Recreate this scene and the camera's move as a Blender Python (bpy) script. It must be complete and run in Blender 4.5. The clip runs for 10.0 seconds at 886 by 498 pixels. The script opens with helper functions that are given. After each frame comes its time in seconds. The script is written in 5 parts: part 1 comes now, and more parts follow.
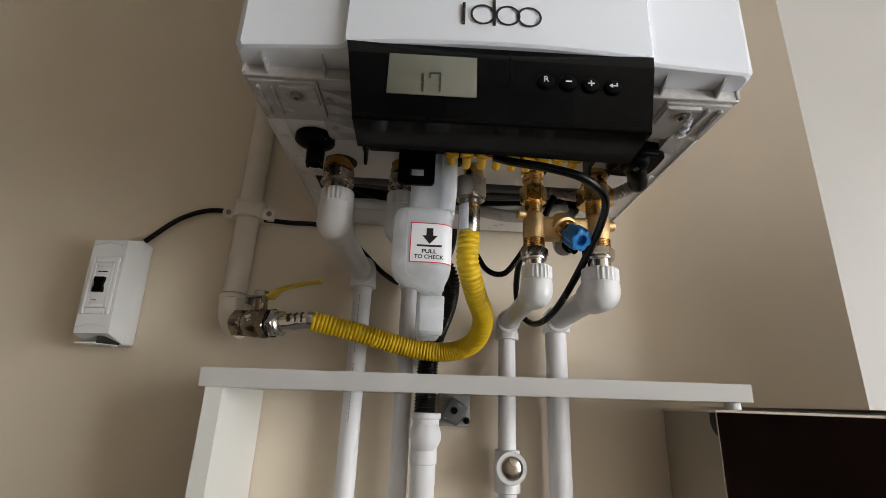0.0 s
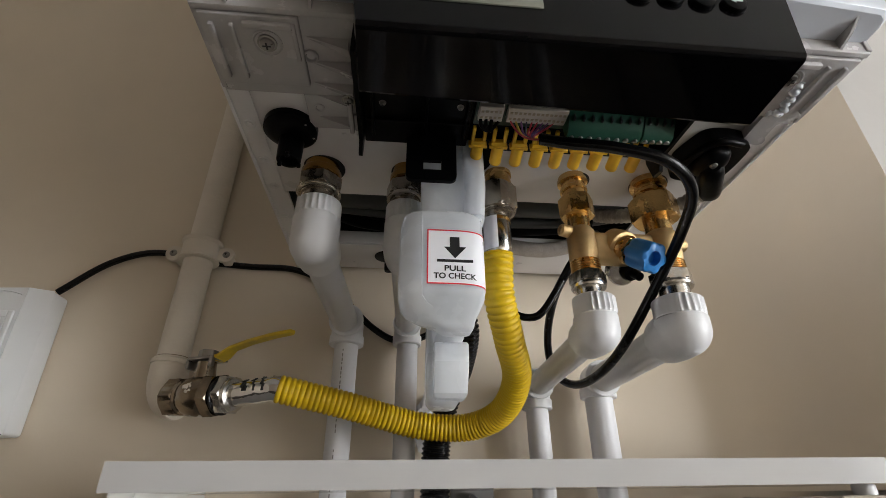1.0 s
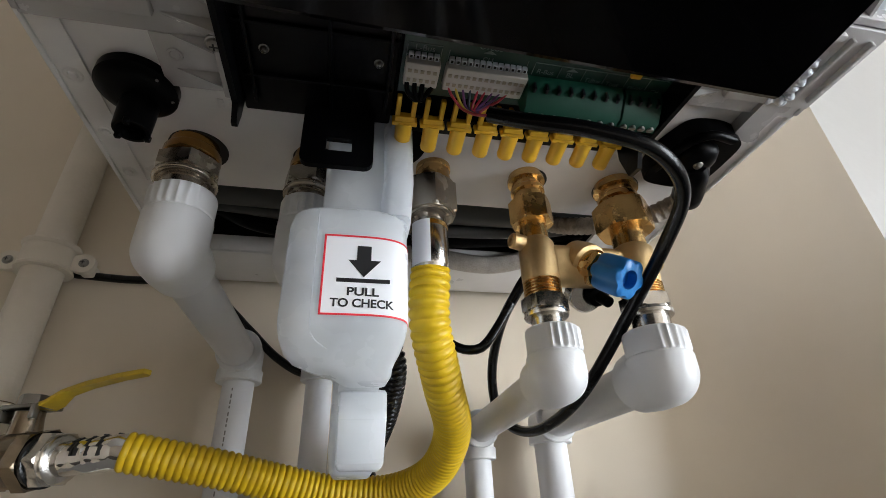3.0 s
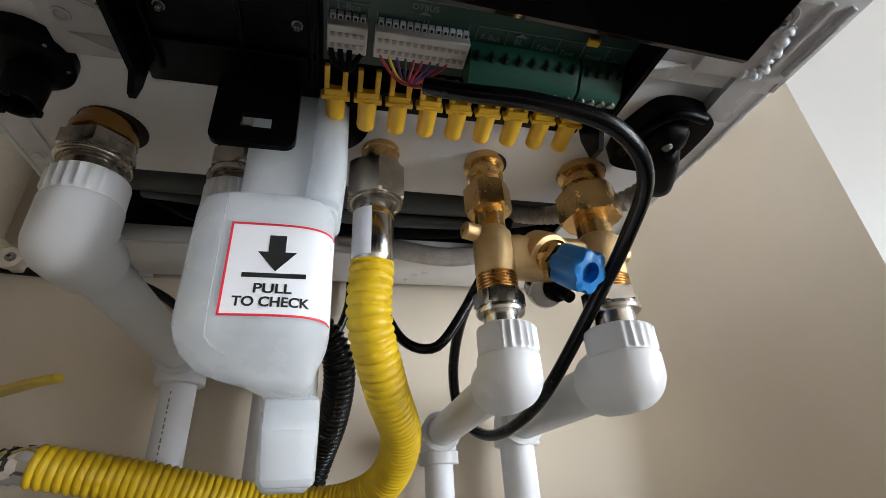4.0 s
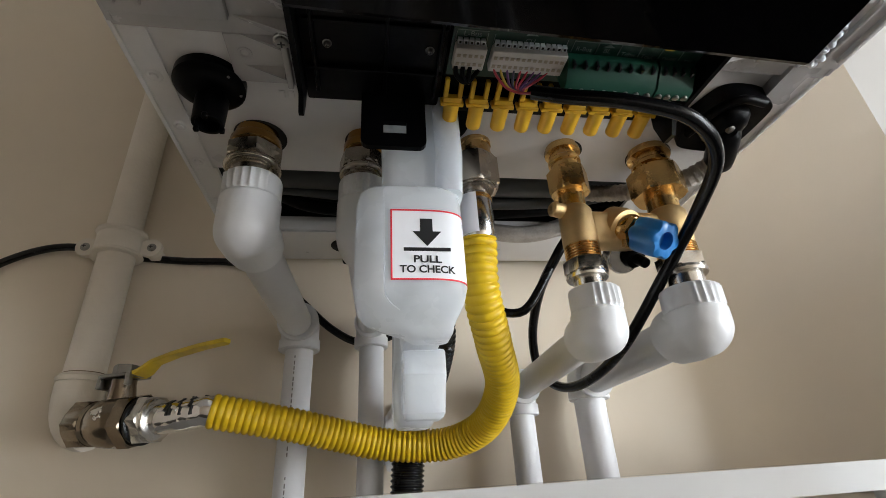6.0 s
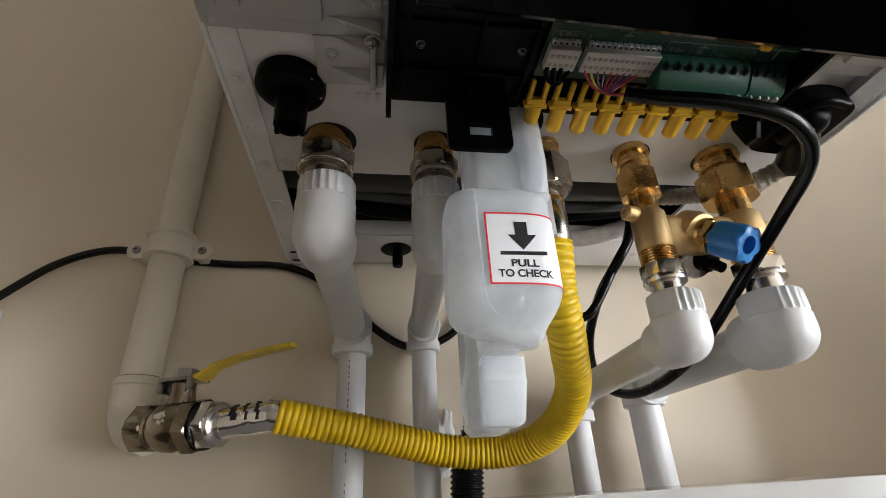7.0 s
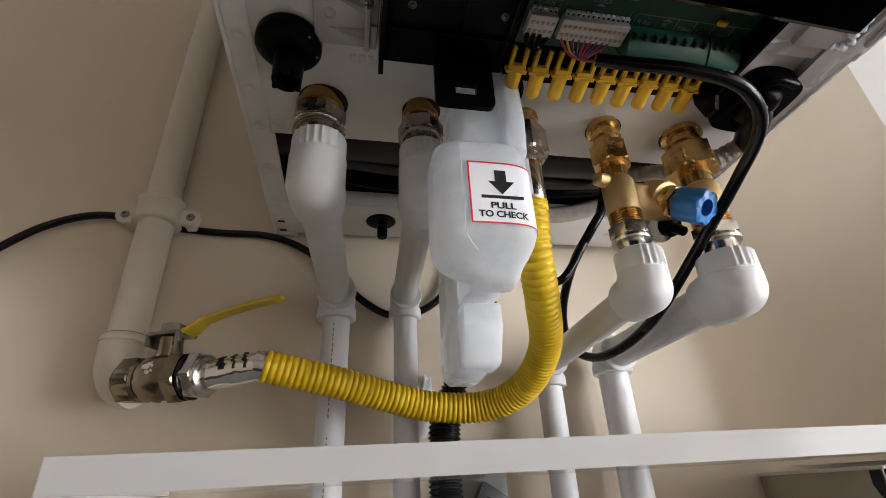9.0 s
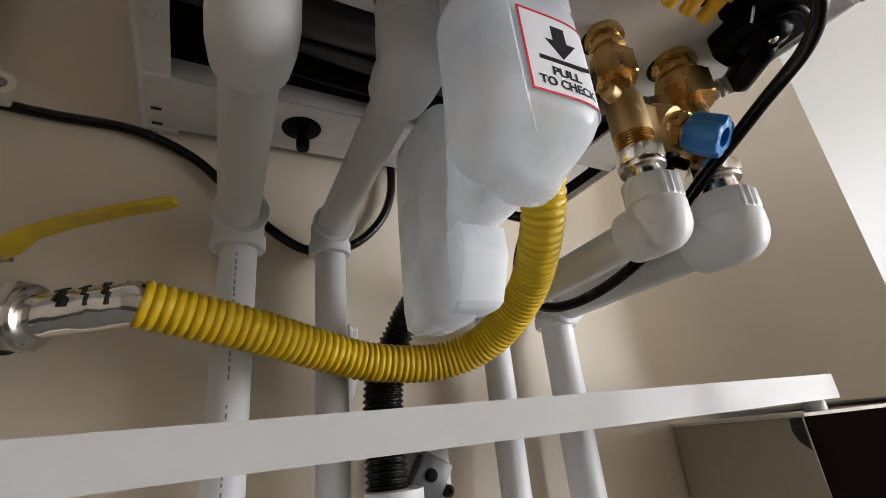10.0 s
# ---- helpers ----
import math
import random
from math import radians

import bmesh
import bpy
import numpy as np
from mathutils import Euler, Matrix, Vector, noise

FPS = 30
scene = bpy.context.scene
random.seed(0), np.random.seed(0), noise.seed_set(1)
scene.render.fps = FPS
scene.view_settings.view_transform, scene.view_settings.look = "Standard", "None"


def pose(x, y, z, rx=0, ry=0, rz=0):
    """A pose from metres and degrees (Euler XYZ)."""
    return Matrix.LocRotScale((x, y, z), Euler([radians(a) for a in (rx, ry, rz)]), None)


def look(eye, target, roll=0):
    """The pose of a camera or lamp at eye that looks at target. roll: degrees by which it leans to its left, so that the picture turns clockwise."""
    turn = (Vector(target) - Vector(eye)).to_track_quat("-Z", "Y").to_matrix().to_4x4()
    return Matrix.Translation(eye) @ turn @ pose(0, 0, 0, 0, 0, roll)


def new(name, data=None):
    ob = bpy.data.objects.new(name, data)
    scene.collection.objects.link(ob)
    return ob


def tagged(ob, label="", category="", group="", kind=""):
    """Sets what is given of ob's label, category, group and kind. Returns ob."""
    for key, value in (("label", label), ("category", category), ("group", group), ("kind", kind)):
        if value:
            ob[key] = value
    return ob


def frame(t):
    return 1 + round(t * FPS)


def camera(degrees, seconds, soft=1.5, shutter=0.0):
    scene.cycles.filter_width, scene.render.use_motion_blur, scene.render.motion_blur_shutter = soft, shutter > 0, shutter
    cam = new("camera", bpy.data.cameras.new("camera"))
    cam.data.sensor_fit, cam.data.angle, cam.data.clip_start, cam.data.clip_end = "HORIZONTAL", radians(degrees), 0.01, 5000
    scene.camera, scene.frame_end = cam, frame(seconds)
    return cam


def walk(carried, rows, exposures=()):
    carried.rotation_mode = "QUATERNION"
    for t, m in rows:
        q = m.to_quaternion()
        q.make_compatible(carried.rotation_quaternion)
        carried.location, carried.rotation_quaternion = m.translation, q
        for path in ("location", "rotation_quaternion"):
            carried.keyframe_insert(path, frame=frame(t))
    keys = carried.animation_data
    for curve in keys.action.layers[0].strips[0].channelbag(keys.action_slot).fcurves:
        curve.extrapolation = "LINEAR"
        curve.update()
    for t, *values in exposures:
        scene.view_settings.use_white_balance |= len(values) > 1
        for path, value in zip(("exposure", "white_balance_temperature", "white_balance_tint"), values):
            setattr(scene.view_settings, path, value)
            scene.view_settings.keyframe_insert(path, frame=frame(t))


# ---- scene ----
# the camera and its walk: seconds, place, yaw to the left, pitch up, roll to the left
cam = camera(86.0, 10.0, soft=0.75)
ROWS = [
    (0, -0.0408, -0.6154, 1.2198, -1.52, 18.16, 2.25),
    (0.2, -0.0198, -0.6436, 1.2333, -1.44, 20.78, 1.80),
    (0.3, -0.0222, -0.6440, 1.2299, -1.44, 22.07, 1.57),
    (0.5, -0.0418, -0.5975, 1.2302, -2.20, 24.04, 1.13),
    (0.7, -0.0649, -0.5478, 1.2195, -3.62, 26.09, 0.51),
    (0.8, -0.0651, -0.5235, 1.2211, -3.54, 27.00, 0.29),
    (1, -0.0712, -0.4827, 1.2231, -5.14, 27.97, -0.24),
    (1.2, -0.0740, -0.4571, 1.2354, -5.65, 29.55, -0.18),
    (1.3, -0.0772, -0.4547, 1.2535, -6.30, 29.02, -0.34),
    (1.5, -0.0777, -0.4475, 1.2330, -7.45, 29.61, -0.43),
    (1.7, -0.0752, -0.4407, 1.2192, -8.46, 30.13, -1.09),
    (2, -0.0389, -0.4326, 1.2578, -9.75, 29.75, -1.47),
    (2.2, -0.0507, -0.4267, 1.2637, -10.68, 29.58, -1.95),
    (2.3, -0.0563, -0.4284, 1.2605, -10.52, 29.64, -1.87),
    (2.5, -0.0571, -0.4256, 1.2634, -10.97, 29.36, -2.19),
    (2.7, -0.0611, -0.4264, 1.2631, -11.31, 29.23, -2.19),
    (3, -0.0482, -0.4115, 1.2639, -12.66, 29.11, -2.64),
    (3.2, -0.0268, -0.3941, 1.2832, -13.04, 28.90, -2.77),
    (4.3, -0.0212, -0.3952, 1.2713, -14.19, 28.05, -3.61),
    (4.5, -0.0242, -0.3981, 1.2711, -13.79, 27.98, -3.69),
    (4.7, -0.0287, -0.4036, 1.2670, -12.84, 27.80, -3.58),
    (5, -0.0285, -0.4029, 1.2695, -12.65, 27.10, -4.01),
    (5.2, -0.0302, -0.4042, 1.2637, -11.81, 26.88, -3.95),
    (5.5, -0.0574, -0.4271, 1.2527, -11.05, 26.40, -4.02),
    (5.7, -0.0645, -0.4269, 1.2518, -10.32, 26.23, -3.79),
    (6.8, -0.0894, -0.4245, 1.2536, -9.02, 26.62, -3.24),
    (7, -0.1060, -0.4180, 1.2554, -8.90, 26.80, -3.08),
    (7.2, -0.1076, -0.4149, 1.2531, -8.90, 27.07, -3.07),
    (7.5, -0.1140, -0.4162, 1.2507, -8.88, 27.50, -2.85),
    (7.7, -0.1119, -0.4187, 1.2518, -8.92, 27.76, -2.76),
    (8, -0.1036, -0.4280, 1.2520, -8.86, 27.87, -2.59),
    (8.2, -0.1028, -0.4216, 1.2371, -8.66, 27.64, -2.50),
    (8.4, -0.1121, -0.4262, 1.2485, -8.58, 27.80, -2.47),
    (8.5, -0.1147, -0.4255, 1.2455, -8.52, 27.53, -2.30),
    (8.7, -0.1168, -0.4159, 1.2086, -9.22, 27.60, -2.52),
    (9, -0.1098, -0.4199, 1.2204, -11.59, 27.43, -2.94),
    (9.2, -0.1148, -0.4190, 1.2172, -14.02, 27.03, -3.51),
    (9.3, -0.1209, -0.4038, 1.2263, -15.84, 26.58, -3.95),
    (9.5, -0.1540, -0.3708, 1.2346, -18.79, 25.59, -4.68),
    (9.7, -0.1748, -0.3578, 1.2288, -21.82, 23.67, -5.02),
    (9.8, -0.1748, -0.3354, 1.2172, -24.82, 23.47, -5.72),
    (10, -0.1445, -0.3263, 1.2340, -29.05, 21.74, -6.17),
]
walk(cam, [(t, pose(x, y, z, 0, 0, yaw) @ pose(0, 0, 0, 90 + pitch) @ pose(0, 0, 0, 0, 0, roll)) for t, x, y, z, yaw, pitch, roll in ROWS],
     [(0, -0.12, 6730, 11), (1, 0.04, 6580, 11), (2, 0.34, 6350, 9), (4.5, 0.37, 6150, 9), (5.5, 0.37, 6250, 9), (7.5, 0.37, 6520, 11), (8.5, 0.36, 6540, 13), (9.5, 0.37, 6540, 13), (10, 0.20, 6500, 12)])
# ---- end of walk ----
# ---- world and light ----
world = bpy.data.worlds.new("sky")
scene.world = world
world.use_nodes = True
wn = world.node_tree.nodes
sky = wn.new("ShaderNodeTexSky")
sky.sky_type = "NISHITA"
sky.sun_disc = False
sky.sun_elevation, sky.sun_rotation = radians(40), radians(100)
world.node_tree.links.new(sky.outputs[0], wn["Background"].inputs[0])
wn["Background"].inputs[1].default_value = 0.12

ROOM_L, ROOM_R, ROOM_F, ROOM_H = -3.0, 1.9, -2.07, 2.7
WIN_Y0, WIN_Y1, WIN_Z0, WIN_Z1 = -2.00, -0.85, 0.50, 2.10  # the window in the right-hand wall


def area_lamp(name, eye, target, w, h, watts, colour):
    data = bpy.data.lights.new(name, "AREA")
    data.shape, data.size, data.size_y, data.energy, data.color = "RECTANGLE", w, h, watts, colour
    ob = new(name, data)
    ob.matrix_world = look(eye, target)
    return ob


WIN_C = ((WIN_Y0 + WIN_Y1) / 2, (WIN_Z0 + WIN_Z1) / 2)
area_lamp("window_daylight", (ROOM_R + 0.16, *WIN_C), (0, *WIN_C), WIN_Y1 - WIN_Y0, WIN_Z1 - WIN_Z0, 50.0, (0.93, 0.97, 1.0))
scene.view_settings.exposure = 0.0

# ---- materials ----


def mat(name, base, rough=0.5, metal=0.0, vary=0.06, scale=40.0, bump=0.0, bump_scale=200.0, spec=0.5, coat=0.0, sub=0.0, sub_r=0.01, trans=0.0, aniso=0.0):
    m = bpy.data.materials.new(name)
    m.use_nodes = True
    t = m.node_tree
    b = t.nodes["Principled BSDF"]
    b.inputs["Metallic"].default_value = metal
    b.inputs["Specular IOR Level"].default_value = spec
    b.inputs["Coat Weight"].default_value = coat
    if sub:
        b.inputs["Subsurface Weight"].default_value = sub
        b.inputs["Subsurface Radius"].default_value = (sub_r, sub_r, sub_r)
        b.inputs["Subsurface Scale"].default_value = 1.0
    if trans:
        b.inputs["Transmission Weight"].default_value = trans
    co = t.nodes.new("ShaderNodeTexCoord")
    n1 = t.nodes.new("ShaderNodeTexNoise")
    n1.inputs["Scale"].default_value, n1.inputs["Detail"].default_value = scale, 4
    n2 = t.nodes.new("ShaderNodeTexNoise")
    n2.inputs["Scale"].default_value, n2.inputs["Detail"].default_value = scale * 0.13, 3
    t.links.new(co.outputs["Object"], n1.inputs["Vector"])
    t.links.new(co.outputs["Object"], n2.inputs["Vector"])
    add = t.nodes.new("ShaderNodeMath")
    add.operation = "ADD"
    t.links.new(n1.outputs["Fac"], add.inputs[0])
    t.links.new(n2.outputs["Fac"], add.inputs[1])
    ramp = t.nodes.new("ShaderNodeMapRange")
    ramp.inputs["From Min"].default_value, ramp.inputs["From Max"].default_value = 0.6, 1.4
    ramp.inputs["To Min"].default_value, ramp.inputs["To Max"].default_value = 1 - vary, 1 + vary
    t.links.new(add.outputs[0], ramp.inputs["Value"])
    mul = t.nodes.new("ShaderNodeVectorMath")
    mul.operation = "SCALE"
    mul.inputs[0].default_value = base
    t.links.new(ramp.outputs[0], mul.inputs["Scale"])
    t.links.new(mul.outputs[0], b.inputs["Base Color"])
    rr = t.nodes.new("ShaderNodeMapRange")
    rr.inputs["To Min"].default_value, rr.inputs["To Max"].default_value = max(rough - 0.08, 0.02), min(rough + 0.08, 1)
    t.links.new(n1.outputs["Fac"], rr.inputs["Value"])
    t.links.new(rr.outputs[0], b.inputs["Roughness"])
    if bump:
        n3 = t.nodes.new("ShaderNodeTexNoise")
        n3.inputs["Scale"].default_value, n3.inputs["Detail"].default_value = bump_scale, 3
        t.links.new(co.outputs["Object"], n3.inputs["Vector"])
        bp = t.nodes.new("ShaderNodeBump")
        bp.inputs["Strength"].default_value, bp.inputs["Distance"].default_value = bump, 0.002
        t.links.new(n3.outputs["Fac"], bp.inputs["Height"])
        t.links.new(bp.outputs[0], b.inputs["Normal"])
    return m


M_WALL = mat("beige_satin_paint", (0.68, 0.59, 0.47), 0.42, vary=0.05, scale=9, bump=0.14, bump_scale=24, spec=0.4)
# pale pier front, its colour lowered to offset the stronger light on it
M_WALL2 = mat("pale_paint_toned_for_light", (0.48, 0.46, 0.435), 0.45, vary=0.03, scale=9, bump=0.25, bump_scale=45, spec=0.35)
# unseen room surfaces: tones chosen for how much light they bounce and reflect
M_ROOM = mat("unseen_room_beige", (0.56, 0.49, 0.405), 0.6, vary=0.04, scale=9, bump=0.08, bump_scale=24)
M_CEIL = mat("unseen_ceiling_tone", (0.50, 0.48, 0.45), 0.8, vary=0.03)
M_FLOOR = mat("unseen_floor_tone", (0.075, 0.065, 0.055), 0.35, vary=0.1, scale=14)
M_COVER = mat("white_gloss_plastic", (0.76, 0.80, 0.87), 0.16, vary=0.012, scale=20, coat=0.3)
M_SHEET = mat("white_coated_sheet", (0.73, 0.71, 0.70), 0.30, vary=0.08, scale=36, bump=0.06, bump_scale=160)
M_TRAY = mat("grey_white_plastic", (0.47, 0.455, 0.455), 0.26, vary=0.13, scale=42, bump=0.35, bump_scale=48)
M_GLOSSBLACK = mat("black_gloss_plastic", (0.0022, 0.0022, 0.0025), 0.05, vary=0.1, scale=30, spec=0.085)
M_BLACK = mat("black_plastic", (0.0024, 0.0024, 0.0028), 0.32, vary=0.15, scale=60, bump=0.05, spec=0.08)
# near black that stands in for shade in hollows and holes
M_CAVITY = mat("cavity_shade_black", (0.008, 0.008, 0.008), 0.7)
M_LCD = mat("lcd_glass", (0.16, 0.162, 0.132), 0.10, vary=0.02)
M_SEG = mat("lcd_segment", (0.035, 0.035, 0.035), 0.4)
M_INKW = mat("white_ink", (0.75, 0.76, 0.80), 0.5)
M_INKB = mat("black_ink_and_recess_shade", (0.015, 0.015, 0.016), 0.45)
M_INKG = mat("green_ink", (0.10, 0.42, 0.09), 0.5)
M_INKR = mat("red_ink", (0.75, 0.03, 0.05), 0.45)
M_SILK = mat("board_print", (0.15, 0.19, 0.17), 0.5)
M_PAPER = mat("label_paper", (0.82, 0.82, 0.85), 0.3, vary=0.015)
M_BRASS = mat("brass", (0.66, 0.43, 0.17), 0.26, metal=1.0, vary=0.22, scale=110, bump=0.05, bump_scale=900)
M_BRASSC = mat("cast_brass", (0.68, 0.48, 0.24), 0.40, metal=1.0, vary=0.16, scale=140, bump=0.3, bump_scale=2600)
M_BRASSD = mat("tarnished_brass", (0.42, 0.23, 0.065), 0.22, metal=1.0, vary=0.35, scale=90)
M_CHROME = mat("nickel_plate", (0.66, 0.63, 0.59), 0.22, metal=1.0, vary=0.12, scale=90)
M_NICKEL = mat("dull_nickel", (0.46, 0.41, 0.35), 0.26, metal=1.0, vary=0.2, scale=80, bump=0.04, bump_scale=300)
M_STEEL = mat("zinc_screw", (0.30, 0.29, 0.27), 0.30, metal=1.0, vary=0.2, scale=200)
M_PPR = mat("white_ppr_plastic", (0.69, 0.69, 0.70), 0.36, vary=0.03, scale=45, bump=0.05, bump_scale=300, sub=0.25, sub_r=0.004)
M_FILLER = mat("rough_white_filler", (0.62, 0.60, 0.58), 0.8, vary=0.06, scale=60, bump=0.5, bump_scale=140)
M_PIPEW = mat("white_pipe_plastic", (0.70, 0.70, 0.72), 0.46, vary=0.06, scale=28, bump=0.08, bump_scale=160, spec=0.35)
M_PAINTED = mat("painted_steel_pipe", (0.70, 0.635, 0.545), 0.42, vary=0.07, scale=40, bump=0.25, bump_scale=260)
M_SEAM = mat("brown_joint_dirt", (0.22, 0.16, 0.10), 0.8, vary=0.4, scale=300)
M_YELLOW = mat("yellow_pvc", (0.64, 0.42, 0.007), 0.44, vary=0.07, scale=60, bump=0.04, bump_scale=500, spec=0.4)
M_CLIP = mat("amber_plastic", (0.85, 0.49, 0.025), 0.4, vary=0.06, scale=90)
M_LEVER = mat("yellow_dipped_vinyl", (0.62, 0.43, 0.02), 0.45, vary=0.25, scale=120)
M_BLUE = mat("blue_plastic", (0.015, 0.17, 0.47), 0.35, vary=0.06, scale=80)
M_RUBBER = mat("black_cable_sheath", (0.004, 0.004, 0.0045), 0.25, vary=0.15, scale=100, spec=0.35)
M_HOSEGREY = mat("grey_rubber_hose", (0.055, 0.058, 0.057), 0.42, vary=0.15, scale=50)
M_BRAID = mat("braided_steel", (0.42, 0.38, 0.34), 0.38, metal=0.8, vary=0.25, scale=900, bump=0.8, bump_scale=1800)
M_PCB = mat("green_solder_mask", (0.004, 0.036, 0.021), 0.35, vary=0.12, scale=200)
M_TERM = mat("green_terminal_plastic", (0.006, 0.066, 0.037), 0.42, vary=0.07, scale=150)
M_CONN = mat("ivory_connector", (0.52, 0.475, 0.43), 0.45, vary=0.06, scale=200)
M_WIRES = [mat("wire_" + n, c, 0.4) for n, c in (("red", (0.42, 0.03, 0.05)), ("purple", (0.14, 0.05, 0.17)), ("white", (0.6, 0.58, 0.56)), ("yellow", (0.55, 0.42, 0.05)), ("dark", (0.05, 0.05, 0.08)))]
M_LAMINATE = mat("white_gloss_laminate", (0.50, 0.49, 0.48), 0.06, vary=0.015, scale=12, spec=0.12)
M_LAMINATE2 = mat("cream_laminate", (0.70, 0.70, 0.66), 0.3, vary=0.02, scale=12)
M_CABSIDE = mat("beige_laminate", (0.36, 0.305, 0.235), 0.4, vary=0.04, scale=10, spec=0.2)
M_DARKWOOD = mat("dark_wood_gloss", (0.0060, 0.0034, 0.0028), 0.40, vary=0.6, scale=16, spec=0.0)
M_EDGE = mat("pale_worktop_edge", (0.62, 0.55, 0.46), 0.35)
M_BREAKER = mat("white_abs", (0.74, 0.75, 0.76), 0.33, vary=0.03, scale=30, bump=0.04, bump_scale=400)
M_GREYPL = mat("grey_plastic", (0.09, 0.095, 0.10), 0.3, vary=0.25, scale=80)
M_CLEAR = mat("clear_plastic_box", (0.24, 0.235, 0.23), 0.12, vary=0.25, scale=50)


def bottle_material():
    m = mat("milky_polyethylene", (0.87, 0.905, 0.985), 0.27, vary=0.02, scale=30, sub=1.0, sub_r=0.018, bump=0.22, bump_scale=55)
    t = m.node_tree
    b = t.nodes["Principled BSDF"]
    tr = t.nodes.new("ShaderNodeBsdfTranslucent")
    tr.inputs[0].default_value = (0.90, 0.94, 0.99, 1)
    mix = t.nodes.new("ShaderNodeMixShader")
    mix.inputs[0].default_value = 0.25
    # uneven wall thickness: some patches let more show through
    co = t.nodes.new("ShaderNodeTexCoord")
    n = t.nodes.new("ShaderNodeTexNoise")
    n.inputs["Scale"].default_value, n.inputs["Detail"].default_value, n.inputs["Distortion"].default_value = 24, 1, 0.6
    t.links.new(co.outputs["Object"], n.inputs["Vector"])
    thick = t.nodes.new("ShaderNodeMapRange")
    thick.inputs["From Min"].default_value, thick.inputs["From Max"].default_value = 0.35, 0.65
    thick.inputs["To Min"].default_value, thick.inputs["To Max"].default_value = 0.60, 0.84
    t.links.new(n.outputs["Fac"], thick.inputs["Value"])
    t.links.new(thick.outputs[0], b.inputs["Alpha"])
    out = t.nodes["Material Output"]
    t.links.new(b.outputs[0], mix.inputs[1])
    t.links.new(tr.outputs[0], mix.inputs[2])
    t.links.new(mix.outputs[0], out.inputs[0])
    return m


M_BOTTLE = bottle_material()
M_FOIL = mat("printed_foil", (0.80, 0.79, 0.78), 0.07, metal=1.0, vary=0.1, scale=120, bump=0.12, bump_scale=90)


def worn_valve_material():
    """Dull nickel with brown tarnish and dried specks of white wall paint."""
    m = mat("worn_nickel", (0.27, 0.22, 0.165), 0.22, metal=1.0, vary=0.3, scale=90, bump=0.05, bump_scale=400)
    t = m.node_tree
    b = t.nodes["Principled BSDF"]
    n = t.nodes.new("ShaderNodeTexNoise")
    n.inputs["Scale"].default_value, n.inputs["Detail"].default_value = 48, 6
    co = t.nodes.new("ShaderNodeTexCoord")
    t.links.new(co.outputs["Object"], n.inputs["Vector"])
    r = t.nodes.new("ShaderNodeMapRange")
    r.inputs["From Min"].default_value, r.inputs["From Max"].default_value = 0.625, 0.635
    t.links.new(n.outputs["Fac"], r.inputs["Value"])
    paint = t.nodes.new("ShaderNodeBsdfPrincipled")
    paint.inputs["Base Color"].default_value = (0.62, 0.57, 0.50, 1)
    paint.inputs["Roughness"].default_value = 0.6
    mix = t.nodes.new("ShaderNodeMixShader")
    t.links.new(r.outputs[0], mix.inputs[0])
    t.links.new(b.outputs[0], mix.inputs[1])
    t.links.new(paint.outputs[0], mix.inputs[2])
    t.links.new(mix.outputs[0], t.nodes["Material Output"].inputs[0])
    return m


M_VALVE = worn_valve_material()
M_GLASS = bpy.data.materials.new("window_glass")
M_GLASS.use_nodes = True
_g = M_GLASS.node_tree.nodes["Principled BSDF"]
_g.inputs["Transmission Weight"].default_value, _g.inputs["Roughness"].default_value, _g.inputs["IOR"].default_value = 1.0, 0.0, 1.1

# ---- mesh helpers ----


def mesh_of(name, bm, material, smooth=38):
    bmesh.ops.remove_doubles(bm, verts=bm.verts, dist=1e-6)
    bmesh.ops.recalc_face_normals(bm, faces=bm.faces)
    me = bpy.data.meshes.new(name)
    bm.to_mesh(me)
    bm.free()
    me.materials.append(material)
    if smooth:
        me.shade_smooth()
        me.set_sharp_from_angle(angle=radians(smooth))
    return me


def part(name, bm, material, parent, label="", smooth=38):
    ob = new(name, mesh_of(name, bm, material, smooth))
    ob.parent = parent
    if label:
        ob["label"] = label
    return ob


def single(name, bm, material, label, category, group="", kind="", smooth=38):
    return tagged(new(name, mesh_of(name, bm, material, smooth)), label, category, group, kind)


def thing(name, label, category, at=(0, 0, 0), group="", kind=""):
    ob = new(name)
    ob.empty_display_size = 0.02
    return tagged(ob, label, category, group, kind)


def box(bm, x0, x1, y0, y1, z0, z1, bevel=0.0, seg=2):
    r = bmesh.ops.create_cube(bm, size=1.0)
    vs = r["verts"]
    for v in vs:
        v.co = Vector((x0 + (v.co.x + 0.5) * (x1 - x0), y0 + (v.co.y + 0.5) * (y1 - y0), z0 + (v.co.z + 0.5) * (z1 - z0)))
    if bevel:
        es = list({e for v in vs for e in v.link_edges})
        bmesh.ops.bevel(bm, geom=es, offset=bevel, segments=seg, affect="EDGES", profile=0.5)
    return bm


def B(*args, **kw):
    return box(bmesh.new(), *args, **kw)


def frame_axes(d, hint=None):
    d = Vector(d).normalized()
    h = Vector(hint) if hint else (Vector((0, 0, 1)) if abs(d.z) < 0.9 else Vector((0, 1, 0)))
    a = d.cross(h).normalized()
    return d, a, d.cross(a).normalized()


